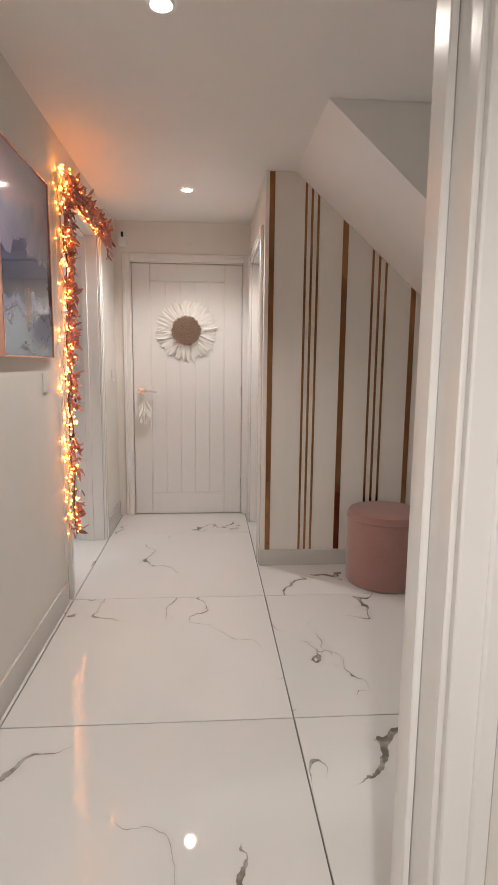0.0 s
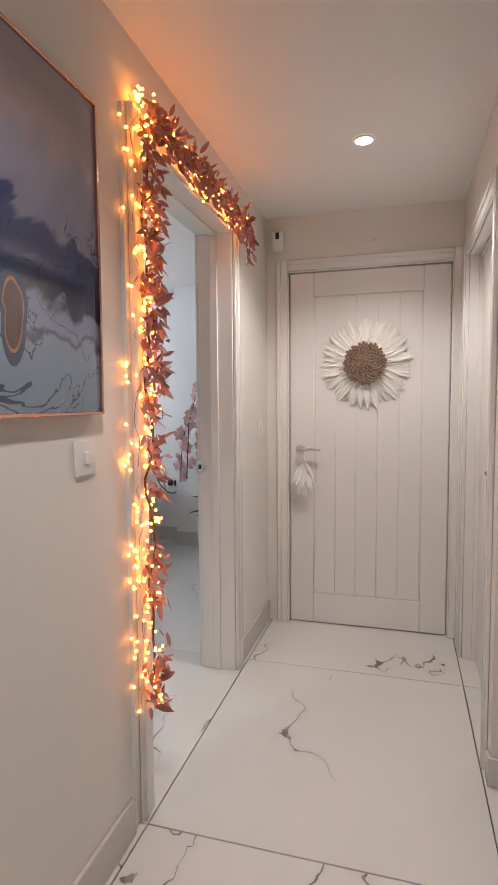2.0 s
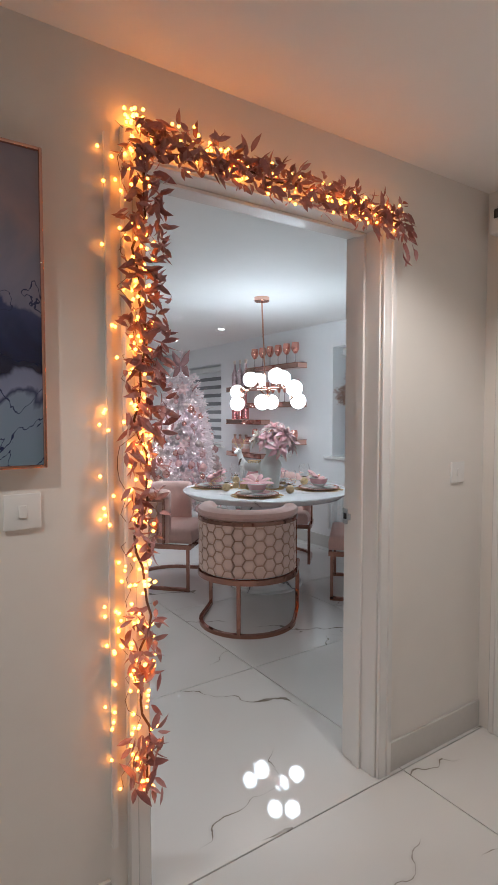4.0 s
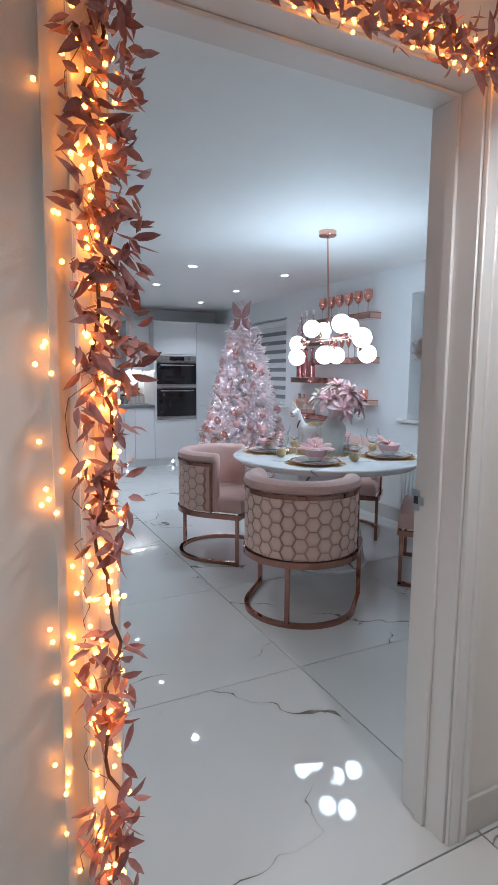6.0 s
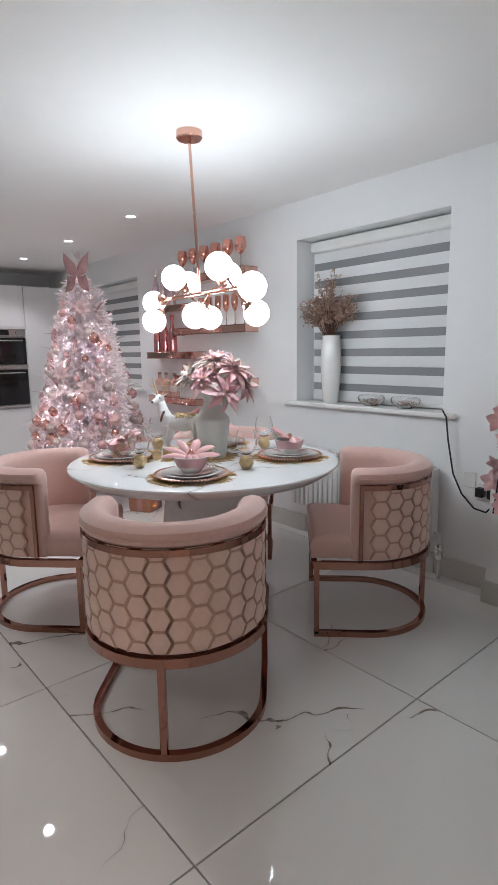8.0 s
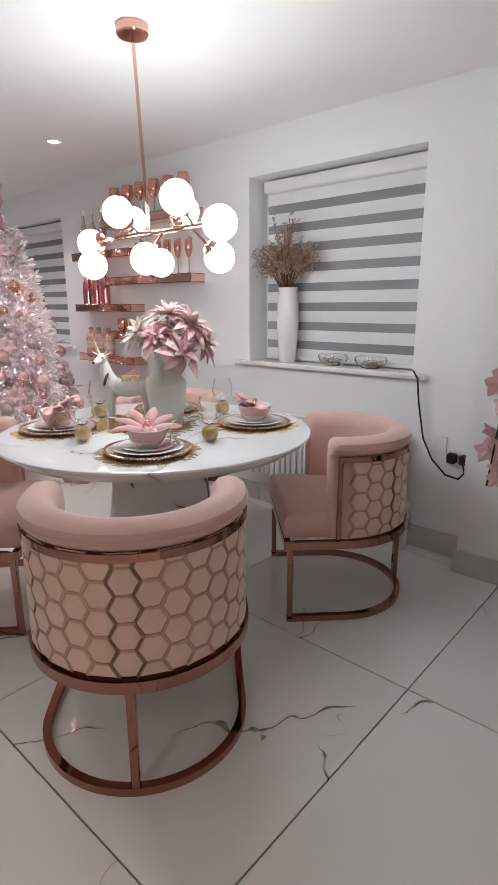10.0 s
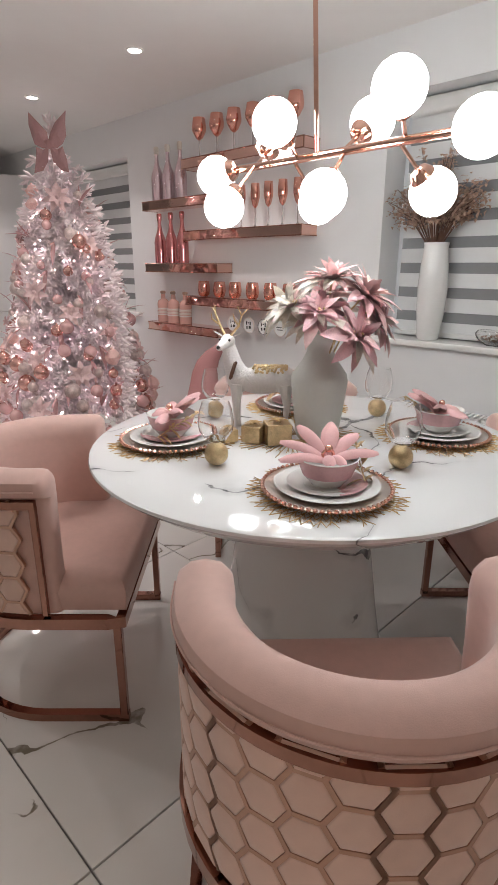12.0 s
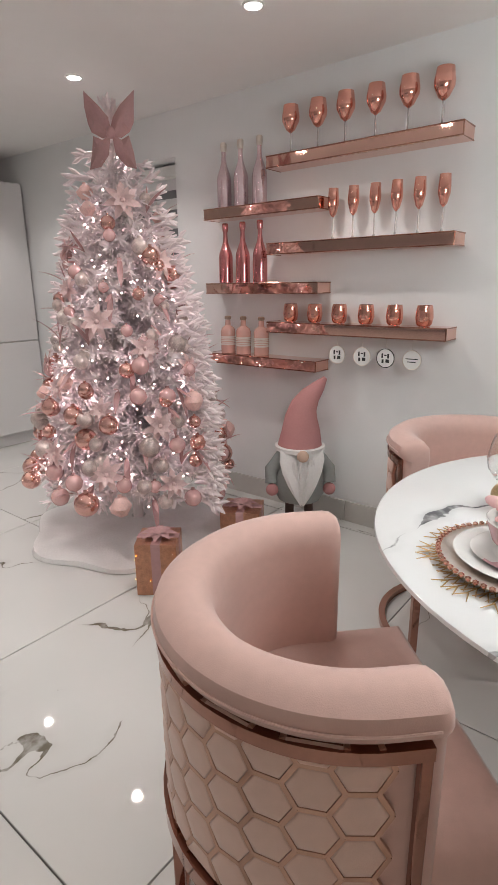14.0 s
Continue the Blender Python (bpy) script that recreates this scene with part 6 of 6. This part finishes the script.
for c, kind_i, sc in HEADS:
    c = Vector(c) * 1.08
    axis = (c + Vector((0, 0, 0.03))).normalized()
    frame_m = axis.to_track_quat("Z", "Y").to_matrix().to_4x4()
    for ring, n, tilt in ((0, 9, 2), (1, 8, 26), (2, 6, 48), (3, 4, 68)):
        for k in range(n):
            item = protos_f[kind_i if rng.random() < 0.7 else rng.choice((0, 1, 2))]
            m = Matrix.Translation(c) @ frame_m @ Matrix.Rotation(6.283 * (k + ring * 0.4 + rng.uniform(-0.15, 0.15)) / n, 4, "Z") @ Matrix.Rotation(radians(tilt + rng.uniform(-8, 8)), 4, "X") @ Matrix.Scale(1.12 * sc * (1 - 0.13 * ring) * rng.uniform(0.75, 1.2), 4)
            if item[1]:
                again(item[0], "petal", m, flowers)
            else:
                item[0].matrix_basis, item[1] = m, True
    bm = bmesh.new()
    tube(bm, [(0, 0, -0.12), c * 0.4, c], 0.003, 6)
    for k in range(7):
        ball(bm, c + axis * 0.012 + Vector((rng.uniform(-0.012, 0.012), rng.uniform(-0.012, 0.012), rng.uniform(-0.005, 0.01))), 0.005, 1)
    part("stem", bm, M_GOLD, flowers, "gold stem and stamens")

# reindeer statue, one plain mesh
bm = bmesh.new()
ball(bm, (0.0, 0.0, 0.20), 0.06, 3, 0, (1.75, 0.85, 0.92))
ball(bm, (-0.085, 0, 0.205), 0.052, 3, 0, (1.0, 0.85, 1.05))
ball(bm, (0.085, 0, 0.205), 0.054, 3, 0, (1.0, 0.88, 1.0))
tube(bm, [(-0.09, 0, 0.21), (-0.115, 0, 0.27), (-0.13, 0, 0.335)], [0.048, 0.036, 0.026], 14, up=(0, 1, 0))
HD, HS = Vector((-0.38, -0.925, 0)), Vector((0.925, -0.38, 0))
HC = Vector((-0.132, -0.004, 0.350))
ball(bm, HC, 0.030, 3, 0, (0.95, 1.05, 0.98))
tube(bm, [HC + HD * 0.008, HC + HD * 0.040 - Vector((0, 0, 0.010)), HC + HD * 0.066 - Vector((0, 0, 0.018))], [0.025, 0.018, 0.012], 12)
ball(bm, HC + HD * 0.069 - Vector((0, 0, 0.015)), 0.008, 1, 3)
for sy in (-1, 1):
    ball(bm, HC + HD * 0.022 + HS * (0.021 * sy) + Vector((0, 0, 0.008)), 0.0055, 1, 3)
    leaf(bm, Matrix.Translation(HC + HS * (0.02 * sy) + Vector((0, 0, 0.016))) @ turned(HS * sy + Vector((0, 0, 0.25))), 0.05, 0.024, -0.2)
    for x, lean in ((-0.095, -0.008), (0.095, 0.02)):
        tube(bm, [(x, sy * 0.028, 0.19), (x + lean * 0.4, sy * 0.03, 0.10), (x + lean * 0.1, sy * 0.03, 0.035), (x + lean * 0.2, sy * 0.03, 0.0)], [0.027, 0.0125, 0.009, 0.012], 10, up=(0, 1, 0))
    def horn(side, rise, back):
        return HC + HS * (side * sy) + Vector((0, 0, rise)) - HD * back
    antler = [horn(0.012, 0.022, 0.0), horn(0.042, 0.06, 0.012), horn(0.058, 0.10, 0.008), horn(0.05, 0.135, -0.01)]
    tube(bm, antler, [0.0055, 0.005, 0.004, 0.002], 8, mi=1)
    tube(bm, [antler[1], horn(0.05, 0.085, -0.03), horn(0.048, 0.11, -0.04)], [0.0045, 0.0035, 0.0015], 8, mi=1)
    tube(bm, [antler[2], horn(0.08, 0.125, 0.02)], [0.0035, 0.0015], 8, mi=1)
tube(bm, [(0.14, 0, 0.23), (0.16, 0, 0.225), (0.168, 0, 0.205)], [0.014, 0.013, 0.004], 8, up=(0, 1, 0))
for k in range(150):
    x, a = rng.uniform(-0.03, 0.10), rng.uniform(-0.9, 0.9)
    ball(bm, (x, 0.05 * math.sin(a), 0.204 + 0.055 * math.cos(a)), 0.006, 1, 1)
for k in range(60):
    a = k * 0.105 * 1.0
    ball(bm, (-0.108 + 0.012 * math.sin(a), 0.047 * math.cos(a), 0.252 + 0.038 * math.sin(a) - 0.012), 0.0085, 1, 2)
ob = part("reindeer_statue", bm, M_FUR, None, mats=(M_GOLD, M_VINE, M_BLACK))
ob.matrix_basis = pose(-2.395, 4.85, Z0, 0, 0, 38) @ Matrix.Scale(0.83, 4)
tagged(ob, "white reindeer statue with antlers and a gold saddle", "statue")

for x, y, turn, s in ((-2.315, 4.735, 20, 0.062), (-2.255, 4.775, 55, 0.075), (-2.37, 4.68, 70, 0.045)):
    g = thing("mini_gift", "small gold glitter gift box ornament on the table", "ornament", pose(x, y, Z0 + 0.004, 0, 0, turn), "gold gift ornaments")
    bm = bmesh.new()
    box(bm, -s / 2, -s / 2, 0, s / 2, s / 2, s * 0.85, 0.004, 2)
    part("carton", bm, M_GOLD, g)
    for k in range(6):
        bm = bmesh.new()
        leaf(bm, Matrix.Translation((0, 0, s * 0.86)) @ Matrix.Rotation(k * 1.047, 4, "Z") @ Matrix.Rotation(radians(40), 4, "X"), s * 0.45, s * 0.28, 0.6)
        part("bow_loop", bm, M_TWIG, g, "bronze bow loop")
mat_c = thing("centre_mat", "gold twig mat under the centrepiece", "placemat", pose(-2.25, 4.86, Z0))
bm = bmesh.new()
for k in range(60):
    a = 2 * math.pi * k / 60
    ln = rng.uniform(0.15, 0.21)
    tube(bm, [(0.03 * math.cos(a), 0.03 * math.sin(a), 0.0022), (ln * math.cos(a + 0.1), ln * math.sin(a + 0.1), 0.0022)], [0.002, 0.0013], 4)
    b = a + 0.5
    tube(bm, [(ln * 0.7 * math.cos(a + 0.07), ln * 0.7 * math.sin(a + 0.07), 0.002), (ln * 0.7 * math.cos(a) + 0.045 * math.cos(b), ln * 0.7 * math.sin(a) + 0.045 * math.sin(b), 0.002)], [0.002, 0.001], 4)
part("weave", bm, M_TWIG, mat_c)

# ---- window sill ----
SZ = WZ[0] + 0.0025
tall_vase = bmesh.new()
prof = [(0, 0.001), (0.044, 0.001), (0.05, 0.01), (0.066, 0.15), (0.072, 0.25), (0.066, 0.36), (0.056, 0.435), (0.060, 0.45), (0.056, 0.45), (0.05, 0.43), (0, 0.42)]
lathe(tall_vase, prof, 24)
for v in tall_vase.verts:
    a = math.atan2(v.co.y, v.co.x)
    k = 1 + 0.05 * math.sin(a * 4 + v.co.z * 9)
    v.co.x *= k
    v.co.y *= k
FVX, FVY = -2.48, WY + 0.045
ob = part("tall_vase", tall_vase, M_CERAMIC)
ob.matrix_basis = pose(FVX, FVY, SZ)
tagged(ob, "tall white twisted ceramic vase on the window sill", "vase")
dried = thing("dried_flowers", "bunch of brown dried flowers in a tall vase", "dried flowers", pose(FVX, FVY - 0.02, SZ + 0.44))
stems = bmesh.new()
heads = bmesh.new()
for k in range(70):
    a, sp = rng.uniform(0, 6.283), rng.random() ** 0.45
    h = rng.uniform(0.14, 0.36) if sp > 0.5 else rng.uniform(0.24, 0.38)
    if k % 8 == 0:
        h += 0.13
    tip = Vector((0.26 * sp * math.cos(a) * (1.15 if k % 9 == 0 else 1), 0.085 * sp * math.sin(a) - 0.02, h * (1 - 0.3 * sp)))
    mid = tip * 0.5 + Vector((0, 0, 0.035))
    tube(stems, [(0, 0, -0.05), mid, tip], [0.002, 0.0018, 0.0012], 4)
    for j in range(34):
        p = mid.lerp(tip, rng.uniform(-0.1, 1.05)) + Vector((rng.uniform(-0.022, 0.022), rng.uniform(-0.02, 0.02), rng.uniform(-0.022, 0.022)))
        leaf(heads, Matrix.Translation(p) @ turned((rng.uniform(-1, 1), rng.uniform(-1, 1), rng.uniform(-0.6, 1))), rng.uniform(0.016, 0.03), 0.017, 0.4, steps=2)
tagged(part("stem_mass", stems, M_VINE, dried, "thin brown stems"), kind="stuff")
tagged(part("blossom_mass", heads, M_DRIED, dried, "small dry brown blossoms"), kind="stuff")
for x in (-2.15, -1.90):
    bw = thing("glass_dish", "clear glass dish of dried petals on the sill", "bowl", pose(x, WY + 0.055, SZ), "sill dishes")
    bm = bmesh.new()
    lathe(bm, [(0, 0.001), (0.05, 0.001), (0.092, 0.03), (0.100, 0.05), (0.088, 0.066), (0.086, 0.065), (0.097, 0.05), (0.088, 0.031), (0.048, 0.005), (0, 0.005)], 28)
    for v in bm.verts:
        v.co.y *= 0.55
    part("dish", bm, M_GLASS, bw, "clear glass")
    bm = bmesh.new()
    for k in range(70):
        a, r = rng.uniform(0, 6.28), 0.07 * math.sqrt(rng.random())
        leaf(bm, Matrix.Translation((r * math.cos(a), r * 0.5 * math.sin(a), 0.012 + 0.03 * rng.random())) @ turned((rng.uniform(-1, 1), rng.uniform(-1, 1), rng.uniform(-0.3, 0.5))), 0.022, 0.014, 0.4, steps=2)
    tagged(part("petal_mass", bm, M_DRIED, bw), kind="stuff")

# ---- blossom plant by the partition ----
PX, PY = -0.70, 5.40
pot = bmesh.new()
lathe(pot, [(0, 0.001), (0.11, 0.001), (0.118, 0.01), (0.145, 0.30), (0.148, 0.40), (0.144, 0.405), (0.136, 0.40), (0.132, 0.33), (0, 0.33)], 36)
ob = part("plant_pot", pot, M_CERAMIC)
ob.matrix_basis = pose(PX, PY, 0)
tagged(ob, "large white round plant pot on the floor", "plant pot")
plant = thing("orchid_plant", "artificial pink blossom plant with dark green leaves in a pot", "plant", pose(PX, PY, 0.335))
bm = bmesh.new()
leaf(bm, Matrix(), 0.26, 0.10, 0.5, steps=6)
pl = part("leaf", bm, M_DARKLEAF, plant, "broad dark green leaf")
bm = bmesh.new()
for k in range(5):
    leaf(bm, Matrix.Rotation(k * 1.2566, 4, "Z") @ Matrix.Rotation(radians(20), 4, "X"), 0.042, 0.036, 0.2)
bl = part("blossom", bm, M_BLOSSOM, plant, "pink blossom")
for k in range(9):
    m = Matrix.Rotation(k * 2.4, 4, "Z") @ Matrix.Translation((0, 0.03, 0.06 + 0.012 * k)) @ Matrix.Rotation(radians(30 + 4 * k), 4, "X") @ Matrix.Scale(rng.uniform(0.6, 0.8), 4)
    if k == 0:
        pl.matrix_basis = m
    else:
        again(pl, "leaf", m, plant)
first = True
for k in range(11):
    a = k * 2.4
    ht = rng.uniform(0.75, 1.2)
    sp = rng.uniform(0.10, 0.20)
    pts = [Vector((0.02 * math.cos(a), 0.02 * math.sin(a), 0)), Vector((sp * 0.4 * math.cos(a), sp * 0.4 * math.sin(a), ht * 0.6)), Vector((sp * 0.8 * math.cos(a), sp * 0.8 * math.sin(a), ht)), Vector((sp * 1.35 * math.cos(a), sp * 1.35 * math.sin(a), ht * 0.72)), Vector((sp * 1.5 * math.cos(a), sp * 1.5 * math.sin(a), ht * 0.35))]
    bm = bmesh.new()
    tube(bm, pts, 0.004, 5)
    part("stem", bm, M_DARKLEAF, plant)
    for j in range(26):
        u = 1.2 + 2.8 * j / 26
        i = min(3, int(u))
        p = pts[i].lerp(pts[i + 1], u - i)
        p = p + Vector((rng.uniform(-0.03, 0.03), rng.uniform(-0.03, 0.03), rng.uniform(-0.02, 0.02)))
        m = Matrix.Translation(p) @ Vector((rng.uniform(-1, 1), rng.uniform(-1, 1), rng.uniform(-0.3, 0.6))).to_track_quat("Z", "Y").to_matrix().to_4x4() @ Matrix.Scale(rng.uniform(0.8, 1.25), 4)
        if first:
            bl.matrix_basis, first = m, False
        else:
            again(bl, "blossom", m, plant)

# ---- floor tiles ----
XS = [-7.19, -6.12, -5.10, -4.08, -3.07, -2.05, -1.04, -0.02, 0.98, 2.0, 3.02, 3.4]
YS = [-1.5, -0.22, 0.80, 1.82, 2.84, 3.945, 4.965, 5.985, 6.08]
floor = bpy.data.objects["floor"]
bm = bmesh.new()
box(bm, -0.5, -0.5, -0.0105, 0.5, 0.5, 0.0, 0.0012)
tile = None
for x0, x1 in zip(XS, XS[1:]):
    for y0, y1 in zip(YS, YS[1:]):
        if x1 < 0 and y1 < 0.5:
            continue
        if x0 > 1 and y0 > 3.9:
            continue
        m = Matrix.Translation(((x0 + x1) / 2, (y0 + y1) / 2, 0)) @ Matrix.Diagonal((x1 - x0 - 0.0045, y1 - y0 - 0.0045, 1, 1))
        if tile is None:
            tile = part("tile", bm, M_TILE, floor, "polished white marble-effect tile")
            tile.matrix_basis = m
        else:
            again(tile, "tile", m, floor)
